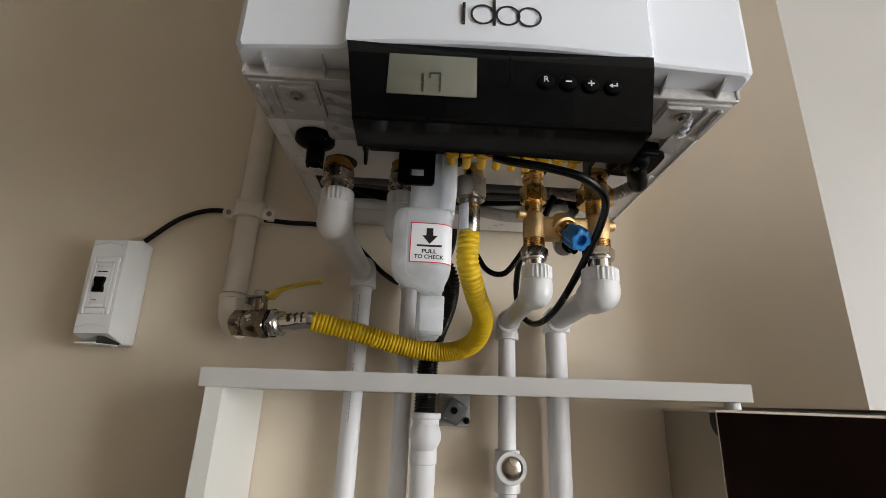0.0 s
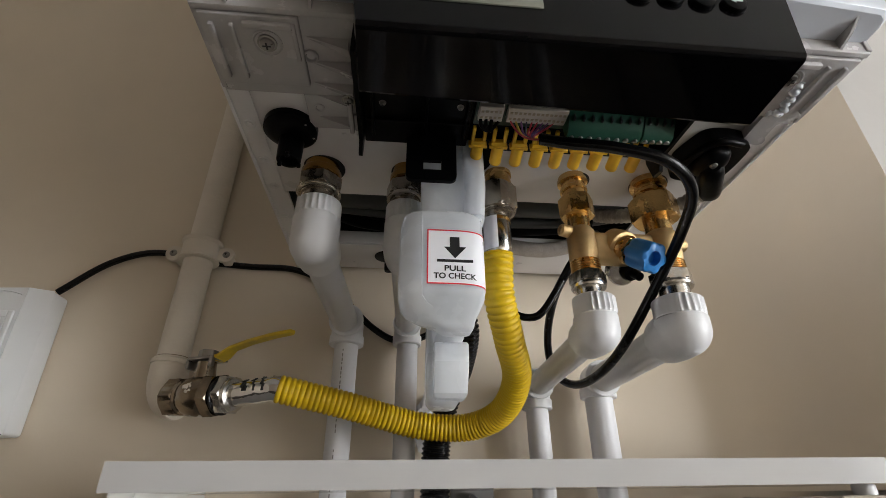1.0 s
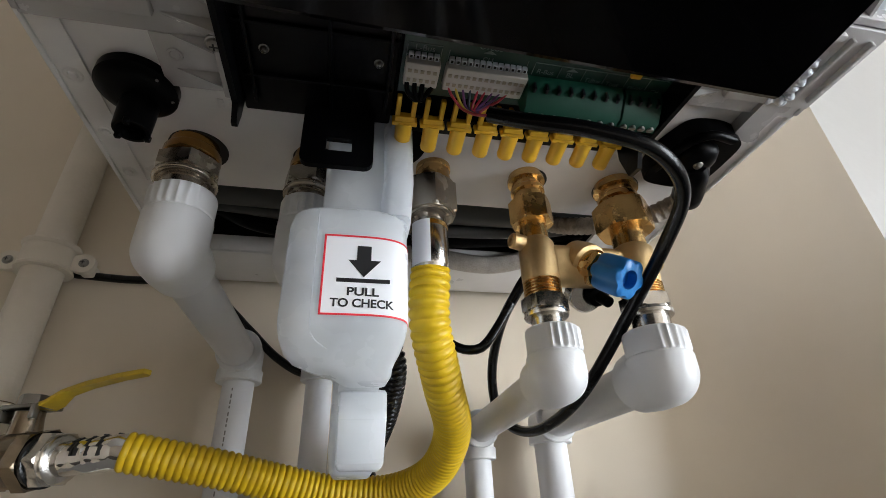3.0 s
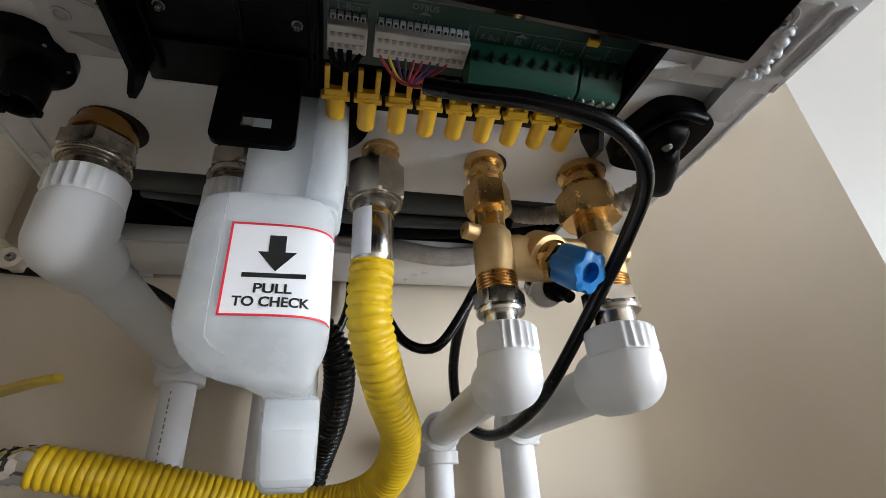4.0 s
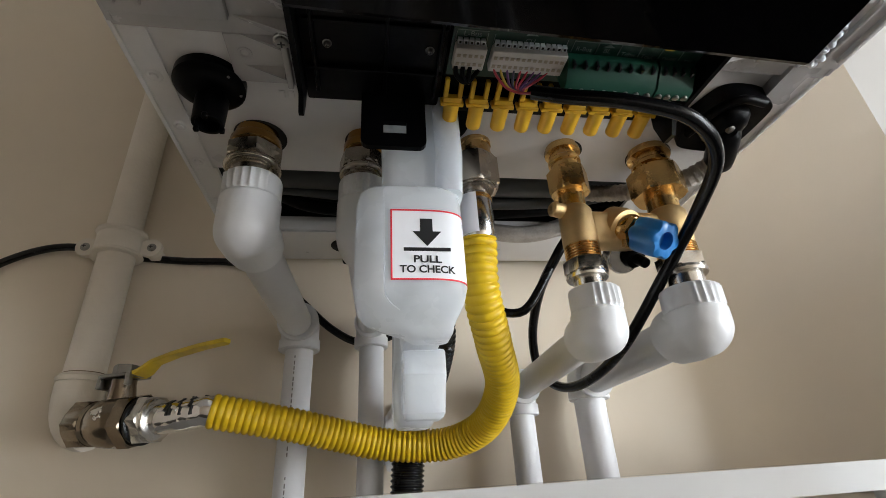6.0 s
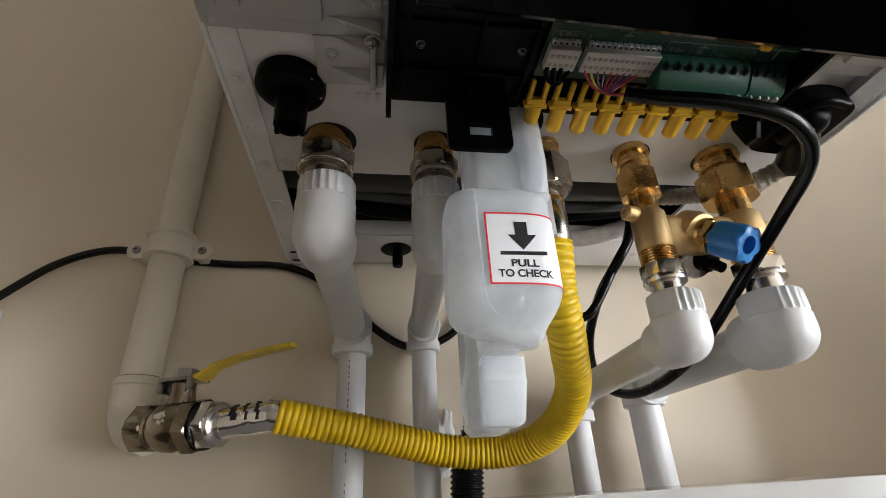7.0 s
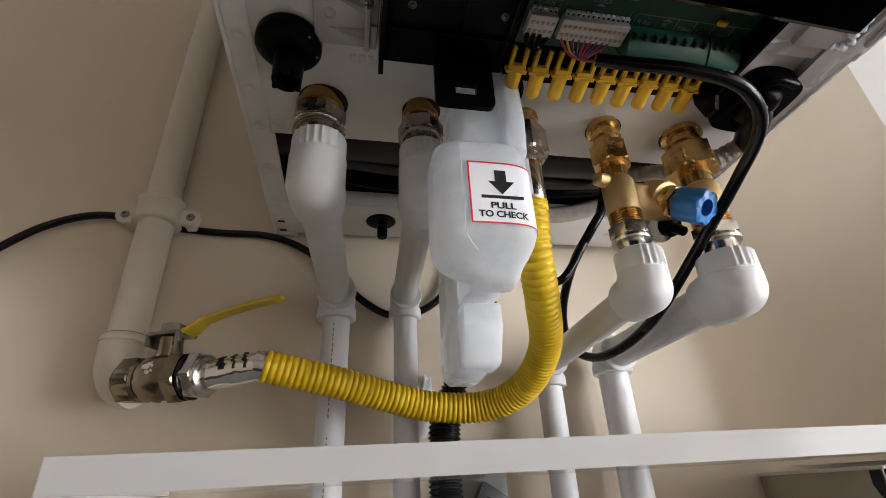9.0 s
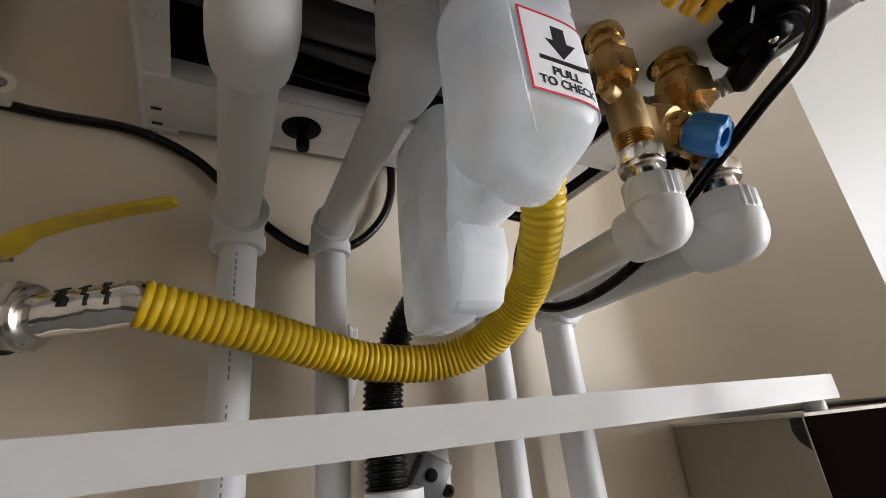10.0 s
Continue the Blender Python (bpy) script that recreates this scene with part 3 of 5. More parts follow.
ridge = [(0.1555, -0.2745, 1.4425), (0.1600, -0.2760, 1.4405), (0.1625, -0.2800, 1.4400), (0.1600, -0.2850, 1.4405), (0.1605, -0.2900, 1.4400), (0.1580, -0.2960, 1.4408), (0.1590, -0.3010, 1.4412)]
rp = smooth_path(ridge, 8)
part("moulded_edge", tube(bmesh.new(), rp, [0.0024 + 0.0008 * math.sin(i * 0.9) for i in range(len(rp))], 14), M_COVER, boiler, smooth=70)
for at in ((0.1642, -0.2742, 1.4420), (0.1665, -0.2785, 1.4425), (0.1290, -0.2330, 1.4478)):
    part("tray_stud", lathe(bmesh.new(), at, (0, 0, -1), [(-0.001, 0.0026), (0.0016, 0.0022), (0.0024, 0.0012), (0.0025, 0.0002)], 14), M_COVER, boiler)

# ---- control panel: black gloss face, open terminal bay behind it ----
prof = [(-0.3505, 1.4530, 0.1060), (-0.3550, 1.4400, 0.1032)]
prof += [(-0.3541 - 0.0030 * math.cos(radians(a)), 1.3921 - 0.0036 * math.sin(radians(a)), 0.0957) for a in range(0, 91, 10)]
prof += [(-0.3180, 1.3872, 0.0962), (-0.3160, 1.3885, 0.0965), (-0.3160, 1.4380, 0.0990), (-0.3250, 1.4525, 0.1050)]
bm = bmesh.new()
L = [bm.verts.new((0.0015 - w, y - (0.006 if -0.33 < y and z < 1.40 else 0), z)) for y, z, w in prof]
R = [bm.verts.new((0.0005 + w, y, z)) for y, z, w in prof]
for k in range(len(prof)):
    j = (k + 1) % len(prof)
    bm.faces.new((L[k], R[k], R[j], L[j]))
bm.faces.new(L)
bm.faces.new(R)
soften(bm, 0.0011, 4, 50)
panel = part("control_panel", bm, M_GLOSSBLACK, boiler, "glossy black control panel with a display", 0)


def face_y(z):
    return -0.3550 - (1.4400 - z) * 0.0441


lcd = part("display", soften(B(-0.0742, -0.0162, face_y(1.4075) - 0.0007, face_y(1.4385) + 0.001, 1.4078, 1.4386), 0.0004), M_LCD, panel, "grey-green liquid crystal display")
fz = face_y(1.4075) - 0.0012
for x0, x1, z0, z1 in ((-0.0515, -0.0505, 1.4100, 1.4165), (-0.0515, -0.0505, 1.4175, 1.4235), (-0.0405, -0.0395, 1.4100, 1.4165), (-0.0405, -0.0395, 1.4175, 1.4235), (-0.0470, -0.0395, 1.4240, 1.4250), (-0.0470, -0.0460, 1.4205, 1.4238)):
    part("digit_segment", B(x0, x1, fz, fz + 0.0004, z0, z1), M_SEG, lcd, smooth=0)
for k, ch in enumerate("R-+<"):
    bx, bz = 0.0289 + k * 0.01477, 1.4236 - k * 0.0006
    bt = part("button", lathe(bmesh.new(), (bx, face_y(bz), bz), (0, -1, 0), [(-0.001, 0.0058), (0.0012, 0.0058), (0.0022, 0.0052), (0.0026, 0.004), (0.0027, 0.0002)], 26), M_BLACK, panel, "round black push button")
    mm = facing((bx, face_y(bz) - 0.0029, bz), (1, 0, 0), (0, 0, 1))
    if ch == "<":
        ar = bmesh.new()
        box(ar, bx - 0.001, bx + 0.0026, face_y(bz) - 0.0031, face_y(bz) - 0.0028, bz - 0.0008, bz)
        box(ar, bx + 0.0018, bx + 0.0026, face_y(bz) - 0.0031, face_y(bz) - 0.0028, bz, bz + 0.0018)
        prism(ar, [(bx - 0.003, bz - 0.0004), (bx - 0.0008, bz + 0.0012), (bx - 0.0008, bz - 0.0020)], face_y(bz) - 0.0031, face_y(bz) - 0.0028, "y")
        part("lettering", ar, M_INKW, bt, smooth=0)
    elif ch == "R":
        text_mesh("R", 0.0062, mm, M_INKW, bt, depth=0.0001)
    else:
        ar = bmesh.new()
        box(ar, bx - 0.0021, bx + 0.0021, face_y(bz) - 0.0031, face_y(bz) - 0.0028, bz - 0.00045, bz + 0.00045)
        if ch == "+":
            box(ar, bx - 0.00045, bx + 0.00045, face_y(bz) - 0.0031, face_y(bz) - 0.00281, bz - 0.0021, bz + 0.0021)
        part("lettering", ar, M_INKW, bt, smooth=0)
# moulded outline on the face, in the middle
part("moulded_line", B(0.0062, 0.0066, face_y(1.425) - 0.0004, face_y(1.425) + 0.001, 1.402, 1.446), M_BLACK, panel, smooth=0)

# terminal bay
bm = bmesh.new()
box(bm, -0.1005, 0.0945, -0.3160, -0.2340, 1.4410, 1.4480)
bay = part("terminal_bay", bm, M_BLACK, boiler, "black terminal bay under the boiler", 30)
part("rear_rail", B(-0.0310, 0.0940, -0.2400, -0.2285, 1.4372, 1.4408, bevel=0.0006), M_BLACK, bay)
cov = part("bay_cover", B(-0.1003, -0.0330, -0.3158, -0.2345, 1.4340, 1.4408, bevel=0.0012), M_BLACK, bay)
for x in (-0.095, -0.062, -0.037):
    part("rib", B(x, x + 0.0016, -0.314, -0.242, 1.4318, 1.4345, bevel=0.0004), M_BLACK, cov)
part("rib", B(-0.098, -0.034, -0.258, -0.2565, 1.4318, 1.4345, bevel=0.0004), M_BLACK, cov)
part("rib", B(-0.098, -0.034, -0.284, -0.2825, 1.4322, 1.4345, bevel=0.0004), M_BLACK, cov)
part("bay_cheek", prism(bmesh.new(), [(-0.3150, 1.4480), (-0.3150, 1.4230), (-0.2470, 1.4245), (-0.2430, 1.4170), (-0.2405, 1.4170), (-0.2385, 1.4250), (-0.2385, 1.4480)], -0.1028, -0.1003, "x"), M_BLACK, bay, smooth=0)
part("bay_cheek", prism(bmesh.new(), [(-0.3150, 1.4480), (-0.3150, 1.4200), (-0.2470, 1.4225), (-0.2430, 1.4150), (-0.2350, 1.4160), (-0.2310, 1.4300), (-0.2330, 1.4480)], 0.0940, 0.0965, "x"), M_BLACK, bay, smooth=0)
screw((-0.0880, -0.2705, 1.4340), (0, 0, -1), bay, 0.0017)
screw((-0.0410, -0.2706, 1.4340), (0, 0, -1), bay, 0.0017)

pcb = part("circuit_board", B(-0.0315, 0.0935, -0.3155, -0.2570, 1.4340, 1.4358), M_PCB, bay, "green circuit board", smooth=0)
DOWN = lambda x, y: facing((x, y + 0.0035, 1.4339), (1, 0, 0), (0, -1, 0))
for body, x, y, size in (("L-Bus", -0.0225, -0.2850, 0.0038), ("OTBUS", 0.0050, -0.2895, 0.0032), ("CU", 0.0050, -0.2835, 0.0034), ("R-Bus", 0.0322, -0.2815, 0.0034), ("BL", 0.0440, -0.2815, 0.0036), ("Tdhw", 0.0555, -0.2805, 0.0034), ("Tout", 0.0655, -0.2800, 0.0034), ("DHW", 0.0775, -0.2795, 0.0030), ("CH", 0.0880, -0.2790, 0.0030)):
    text_mesh(body, size, DOWN(x, y), M_SILK, pcb, depth=0.00003)
lines = bmesh.new()
for x0, x1, y0, y1 in ((-0.0300, -0.0152, -0.2872, -0.2869), (-0.0300, -0.0152, -0.2815, -0.2812), (-0.0122, 0.0228, -0.2925, -0.2922), (-0.0122, 0.0228, -0.2805, -0.2802), (0.0262, 0.0920, -0.2860, -0.2857)):
    box(lines, x0, x1, y0 + 0.0035, y1 + 0.0035, 1.4337, 1.4341)
for x in (-0.0300, -0.0155, -0.0122, 0.0228, 0.0262, 0.0385, 0.0500, 0.0605, 0.0715, 0.0825):
    box(lines, x, x + 0.0002, -0.2825, -0.2760, 1.4337, 1.4341)
part("board_print", lines, M_SILK, pcb, smooth=0)
for x in (0.0440, 0.0050):
    part("printed_arrow", prism(bmesh.new(), [(x - 0.0028, -0.2803 - (0.003 if x < 0.01 else 0)), (x + 0.0028, -0.2803 - (0.003 if x < 0.01 else 0)), (x, -0.2818 - (0.003 if x < 0.01 else 0))], 1.4336, 1.4341), M_SILK, pcb, smooth=0)
part("component", soften(B(0.071, 0.076, -0.2855, -0.2825, 1.4318, 1.4340), 0.0005), M_CLIP, pcb)
for x0, n in ((-0.0300, 5), (-0.0125, 13)):
    pitch = 0.00272
    w = n * pitch
    cn = part("connector", soften(B(x0, x0 + w + 0.0012, -0.2772, -0.2650, 1.4290, 1.4338), 0.0004, 1), M_CONN, pcb, "ivory plug connector")
    for k in range(n):
        cx = x0 + 0.0006 + pitch * (k + 0.5)
        hd = bmesh.new()
        box(hd, cx - 0.0010, cx + 0.0010, -0.2796, -0.2773, 1.4318, 1.4339)
        part("pin_socket", hd, M_INKW, cn, smooth=0)
        # dark boxes on the surface paint the shade inside pin and wire holes
        part("pin_shade", B(cx - 0.0005, cx + 0.0005, -0.2790, -0.2779, 1.4315, 1.4319), M_INKB, cn, smooth=0)
        part("wire_hole_shade", B(cx - 0.0008, cx + 0.0008, -0.2694, -0.2678, 1.4287, 1.4291), M_CABSIDE, cn, smooth=0)
        part("wire_hole_shade", B(cx - 0.0008, cx + 0.0008, -0.2742, -0.2726, 1.4287, 1.4291), M_CABSIDE, cn, smooth=0)
for x0, x1, n in ((0.0250, 0.0715, 8), (0.0728, 0.0918, 4)):
    tm = prism(bmesh.new(), [(-0.2755, 1.4338), (-0.2748, 1.4290), (-0.2680, 1.4215), (-0.2625, 1.4205), (-0.2605, 1.4338)], x0, x1, "x")
    tb = part("terminal_block", soften(tm, 0.0004, 1), M_TERM, pcb, "green screw terminal block")
    for k in range(n):
        cx = x0 + (x1 - x0) * (k + 0.5) / n
        # black box paints the shade inside the wire slot
        part("wire_slot_shade", B(cx - 0.0005, cx + 0.0005, -0.2752, -0.2726, 1.4262, 1.4300), M_INKB, tb, smooth=0)
        part("terminal_screw", lathe(bmesh.new(), (cx, -0.2640, 1.4212), (0, 0.35, -1), [(-0.001, 0.0018), (0.0009, 0.0018), (0.0011, 0.0015), (0.0011, 0.0001)], 10), M_STEEL, tb)
# wires from the plug to the cable
for k in range(9):
    x = -0.0100 + k * 0.0034
    pts = [(x, -0.2668, 1.4296), (x * 0.8 + 0.0005, -0.2630, 1.4285), (0.002 + (x - 0.003) * 0.35, -0.2600, 1.4245), (0.0045 + (x - 0.003) * 0.08, -0.2610, 1.4205), (0.0100 + (x - 0.003) * 0.05, -0.2640, 1.4180)]
    part("wire", tube(bmesh.new(), smooth_path(pts, 5), 0.00065, 8), M_WIRES[(k * 3) % 5 if k % 2 else k % 2 * 2 + (0 if k % 4 == 0 else 1)], pcb)
for k in range(3):
    pts = [(-0.0285 + k * 0.0035, -0.2668, 1.4296), (-0.0275 + k * 0.003, -0.2625, 1.4280), (-0.0235 + k * 0.001, -0.2600, 1.4262), (-0.0195, -0.2615, 1.4280), (-0.0170, -0.2655, 1.4296)]
    part("wire", tube(bmesh.new(), smooth_path(pts, 5), 0.0012, 8), M_BLACK, pcb)


# yellow cord clips along the rear edge of the bay
def clip(parent, x):
    ax = Vector((0, -0.970, 0.243)).normalized()
    foot = Vector((x, -0.2305, 1.4285))
    c = part("cord_clip", lathe(bmesh.new(), foot, ax, [(-0.0044, 0.0010), (-0.0042, 0.0026), (-0.0034, 0.0037), (-0.0020, 0.0041), (0.0004, 0.0040), (0.0060, 0.0041), (0.0110, 0.0042)], 16), M_CLIP, parent, "amber plastic cord clip")
    _, a, b = frame_axes(ax, (1, 0, 0))
    side = Vector((1, 0, 0))
    up = ax
    nrm = side.cross(up)

    def slab(u0, u1, v0, v1, n0, n1):
        bm = bmesh.new()
        box(bm, u0, u1, v0, v1, n0, n1, 0.0003, 1)
        bm.transform(Matrix(((side.x, up.x, nrm.x, foot.x), (side.y, up.y, nrm.y, foot.y), (side.z, up.z, nrm.z, foot.z), (0, 0, 0, 1))))
        return bm

    part("crossbar", slab(-0.0060, 0.0060, 0.0098, 0.0120, -0.0028, 0.0028), M_CLIP, c)
    part("saddle", slab(-0.0048, 0.0048, 0.0118, 0.0146, -0.0022, 0.0022), M_CLIP, c)
    for s in (-1, 1):
        part("prong", slab(min(s * 0.0026, s * 0.0048), max(s * 0.0026, s * 0.0048), 0.0144, 0.0245, -0.0016, 0.0016), M_CLIP, c)


for k in range(9):
    clip(bay, -0.0262 + k * 0.01365)

# latch plate hanging from the bay
lp = bmesh.new()
plate_with_hole(lp, -0.0728, -0.0405, 1.4005, 1.4360, -0.0618, -0.0503, 1.4088, 1.4162, -0.2410, -0.2380)
bmesh.ops.remove_doubles(lp, verts=lp.verts, dist=1e-5)
co = [e for e in lp.edges if abs(e.verts[0].co.x - e.verts[1].co.x) < 1e-6 and abs(e.verts[0].co.z - e.verts[1].co.z) < 1e-6 and min(v.co.z for v in e.verts) < 1.401 and (e.verts[0].co.x < -0.0727 or e.verts[0].co.x > -0.0406)]
bmesh.ops.bevel(lp, geom=co, offset=0.0042, segments=4, affect="EDGES", profile=0.5)
part("latch_plate", lp, M_BLACK, bay, "black plastic latch plate with a square hole", smooth=0)

# black drain spout on the left, small rear spout, filling lever on the right
sp = thing("drain_spout", "black plastic drain spout under the boiler", "spout")
part("base_disc", lathe(bmesh.new(), (-0.1515, -0.2280, PZ), (0, 0, -1), [(-0.001, 0.0178), (0.0048, 0.0178), (0.0064, 0.0160), (0.0076, 0.0115), (0.0080, 0.0001)], 36), M_BLACK, sp)
out = lathe(bmesh.new(), (-0.1515, -0.2215, PZ - 0.004), (0, 0.02, -1), [(0, 0.0084), (0.010, 0.0083), (0.0195, 0.0080), (0.0200, 0.0078), (0.0200, 0.0062), (0.014, 0.0060), (0.014, 0.0001)], 26)
part("outlet", out, M_BLACK, sp)
for k in range(3):
    th = 0.6 + k * 2.1
    part("notch_lug", soften(B(-0.1515 + 0.0072 * math.cos(th) - 0.0013, -0.1515 + 0.0072 * math.cos(th) + 0.0013, -0.2211 + 0.0072 * math.sin(th) - 0.0013, -0.2211 + 0.0072 * math.sin(th) + 0.0013, PZ - 0.0258, PZ - 0.0225), 0.0004, 1), M_BLACK, sp)
for dx, dy in ((0.0118, -0.0095), (0.0150, 0.0035)):
    part("pin", lathe(bmesh.new(), (-0.1515 + dx, -0.2280 + dy, PZ - 0.0060), (0, 0, -1), [(-0.001, 0.0009), (0.0008, 0.0008), (0.001, 0.0001)], 8), M_STEEL, sp)
sp = thing("rear_spout", "small black overflow spout in the rear lip", "spout")
part("base_disc", lathe(bmesh.new(), (-0.0890, -0.0400, PZ - 0.0010), (0, 0, -1), [(-0.0005, 0.0135), (0.0008, 0.0135), (0.0012, 0.012), (0.0012, 0.0001)], 30), M_BLACK, sp)
part("outlet", lathe(bmesh.new(), (-0.0875, -0.0380, PZ - 0.0020), (0, 0.05, -1), [(0, 0.0048), (0.0130, 0.0046), (0.0150, 0.0040), (0.0152, 0.0001)], 18), M_BLACK, sp)

lever = thing("filling_lever", "black plastic filling lever with a braided hose", "lever")
hb_out = [(0.1220, -0.2235), (0.1265, -0.2400), (0.1310, -0.2485), (0.1400, -0.2515), (0.1540, -0.2505), (0.1640, -0.2450), (0.1660, -0.2300), (0.1650, -0.2120), (0.1600, -0.2050), (0.1500, -0.2030), (0.1310, -0.2050), (0.1235, -0.2110)]
loop = smooth_path([(u, v, 0) for u, v in hb_out[-2:] + hb_out + hb_out[:2]], 4)[8:-8]
hb = prism(bmesh.new(), [(q.x, q.y) for q in loop[:-1]], 1.4385, PZ - 0.0002)
part("housing", soften(hb, 0.0026, 3, 40), M_BLACK, lever, smooth=60)
part("rim", tube(bmesh.new(), smooth_path([(0.1265, -0.2180, 1.4385), (0.1310, -0.2400, 1.4378), (0.1400, -0.2500, 1.4376), (0.1560, -0.2480, 1.4380)], 8), 0.0026, 12), M_BLACK, lever)
part("grip", loft([(0.1440, -0.2290, 1.4400, 0.0110, 0.0150), (0.1440, -0.2290, 1.4360, 0.0105, 0.0145), (0.1445, -0.2285, 1.4325, 0.0085, 0.0120), (0.1445, -0.2280, 1.4310, 0.0050, 0.0080)], 32, 3.0), M_BLACK, lever, smooth=60)
part("knuckle", lathe(bmesh.new(), (0.1470, -0.2240, 1.4335), (0.42, 0.86, -0.05), [(-0.006, 0.0060), (-0.003, 0.0082), (0.004, 0.0090), (0.020, 0.0092), (0.0265, 0.0088), (0.0290, 0.0066), (0.0292, 0.0001)], 26), M_BLACK, lever)
for at in ((0.1430, -0.2330, 1.4310), (0.1500, -0.2260, 1.4300)):
    part("pin", lathe(bmesh.new(), at, (0.3, -0.3, -1), [(-0.002, 0.0030), (0.0006, 0.0028), (0.0012, 0.0018), (0.0013, 0.0001)], 12), M_STEEL, lever)
hs = even_path([(0.1575, -0.2020, 1.4325), (0.1510, -0.1920, 1.4305), (0.1400, -0.1800, 1.4290), (0.1260, -0.1600, 1.4350), (0.1080, -0.1350, 1.4480), (0.0950, -0.1200, 1.4600)], 0.0016)
part("braided_hose", tube(bmesh.new(), hs, [0.0062 + 0.0005 * math.sin(i * 2.1) for i in range(len(hs))], 16), M_BRAID, lever, "braided steel hose")

# ---- water connections under the boiler ----
AY = -0.186  # the row of connections


def union(name, x, y, r, label, nut_z, nut_h, nut_r, mats, low_z, sleeve_r, hole=0.0008):
    """A flanged tail with a hexagon nut, hanging from the plate."""
    u = thing(name, label, "pipe fitting", group="boiler connections")
    # flat near-black disc paints the shade of the hole round the tail
    part("opening", lathe(bmesh.new(), (x + 0.0012, y + 0.0026, PZ - 0.0002), (0, 0, -1), [(-0.0004, r + hole), (0.0006, r + hole), (0.0007, 0.0001)], 30), M_CAVITY, u, "near-black disc for the shade of an opening")
    part("tail", lathe(bmesh.new(), (x, y, PZ + 0.003), (0, 0, -1), [(0, r * 0.86), (0.0088, r * 0.86), (0.0094, r * 0.97), (0.0102, r), (0.0148, r), (0.0155, r * 0.95), (0.0162, r * 0.80), (PZ + 0.003 - nut_z + 0.001, r * 0.80)], 32), mats[0], u)
    part("nut", hexnut(bmesh.new(), (x, y, nut_z), (0, 0, -1), nut_h * 0.66, nut_r, turn=0.25), mats[1], u, smooth=25)
    part("nut_ridge", lathe(bmesh.new(), (x, y, nut_z - nut_h * 0.64), (0, 0, -1), [(0, nut_r * 0.84), (0.0010, nut_r * 0.84), (0.0016, nut_r * 0.93), (0.0030, nut_r * 0.96), (0.0040, nut_r * 0.93), (0.0044, nut_r * 0.84), (0.0040, nut_r * 0.72)], 40), mats[1], u, smooth=50)
    z = nut_z - nut_h
    part("sleeve", lathe(bmesh.new(), (x, y, z + 0.001), (0, 0, -1), [(0, sleeve_r * 1.12), (0.0012, sleeve_r * 1.12), (0.0014, sleeve_r), (z + 0.001 - low_z, sleeve_r)], 26), mats[2], u)
    return u


def ribbed(r, amount, n, half):
    def f(th):
        k = (th + math.pi / 2 + math.pi) % (2 * math.pi) - math.pi
        return r + (amount * max(0.0, math.cos(k * n)) if abs(k) < half else 0.0)

    return f


def ppr_elbow(x, y, top, axis_z, r_collar, r_body, r_pipe, end, label, rib_turn=0.0):
    """A white socket elbow: ribbed collar, ball-shaped bend, socket towards the wall, and the short pipe behind it."""
    e = thing("ppr_elbow", label, "pipe elbow", group="white pipe elbows")
    X, Y = Vector((1, 0, 0)), Vector((0, 1, 0))
    ct, st = math.cos(rib_turn), math.sin(rib_turn)
    ax, ay = X * ct + Y * st, Y * ct - X * st
    h = 0.0145
    zs = (0, 0.0006, 0.0018, 0.0125, h - 0.0008, h)
    rad = [r_collar - 0.0014, r_collar - 0.0004, None, None, r_collar + 0.0002, r_collar - 0.0004]
    part("collar", rings(bmesh.new(), [(x, y, top - d) for d in zs], [(ax, ay)] * 6, [r if r else ribbed(r_collar, 0.0013, 24, 0.92) for r in rad], 128), M_PPR, e, smooth=50)
    d = Vector(end) - Vector((x, y, axis_z))
    d.z = 0
    d.normalize()
    c = Vector((x, y, axis_z))
    sock = c + d * (r_body * 1.32)
    bend = lathe(bmesh.new(), (x, y, top - h + 0.0012), (0, 0, -1), [(0, r_collar - 0.0006), (0.0014, r_body * 0.985), (0.0022, r_body), *((top - h + 0.0012 - axis_z + r_body * math.sin(a), r_body * math.cos(a)) for a in (math.pi / 2 * k / 14 for k in range(15)))], 48)
    lathe(bend, c, d, [(0, r_body * 0.999), (r_body * 0.6, r_body), (r_body * 1.32 - 0.0012, r_body * 0.93), (r_body * 1.32 - 0.0003, r_body * 0.93 - 0.0003), (r_body * 1.32, r_body * 0.93 - 0.0012), (r_body * 1.32 - 0.0008, r_pipe)], 48)
    part("bend", bend, M_PPR, e, smooth=40)
    part("stub_pipe", tube(bmesh.new(), [sock - d * 0.004, sock + d * 0.002, Vector(end) - d * 0.01, Vector(end)], r_pipe, 30), M_PPR, e)
    return e


def wall_elbow(x, y, z, r, low, frm, label):
    """The elbow at the wall that turns the run downwards."""
    e = thing("wall_elbow", label, "pipe elbow", group="white wall elbows")
    d = (Vector(frm) - Vector((x, y, z)))
    d.z = 0
    d.normalize()
    c = Vector((x, y, z))
    front = r * 1.15
    bend = lathe(bmesh.new(), c, d, [(0, r * 0.999), (front - 0.0040, r), (front - 0.0036, r + 0.0011), (front - 0.0006, r + 0.0011), (front, r + 0.0003), (front - 0.0004, r * 0.78)], 40)
    low_ = c.z - low
    lathe(bend, c, (0, 0, -1), [*((-r * math.cos(a), max(0.0002, r * math.sin(a))) for a in (math.pi / 2 * k / 12 for k in range(12))), (0, r), (low_ - 0.0090, r), (low_ - 0.0084, r + 0.0012), (low_ - 0.0008, r + 0.0012), (low_, r + 0.0004)], 40)
    part("bend", bend, M_PPR, e, smooth=40)
    return e


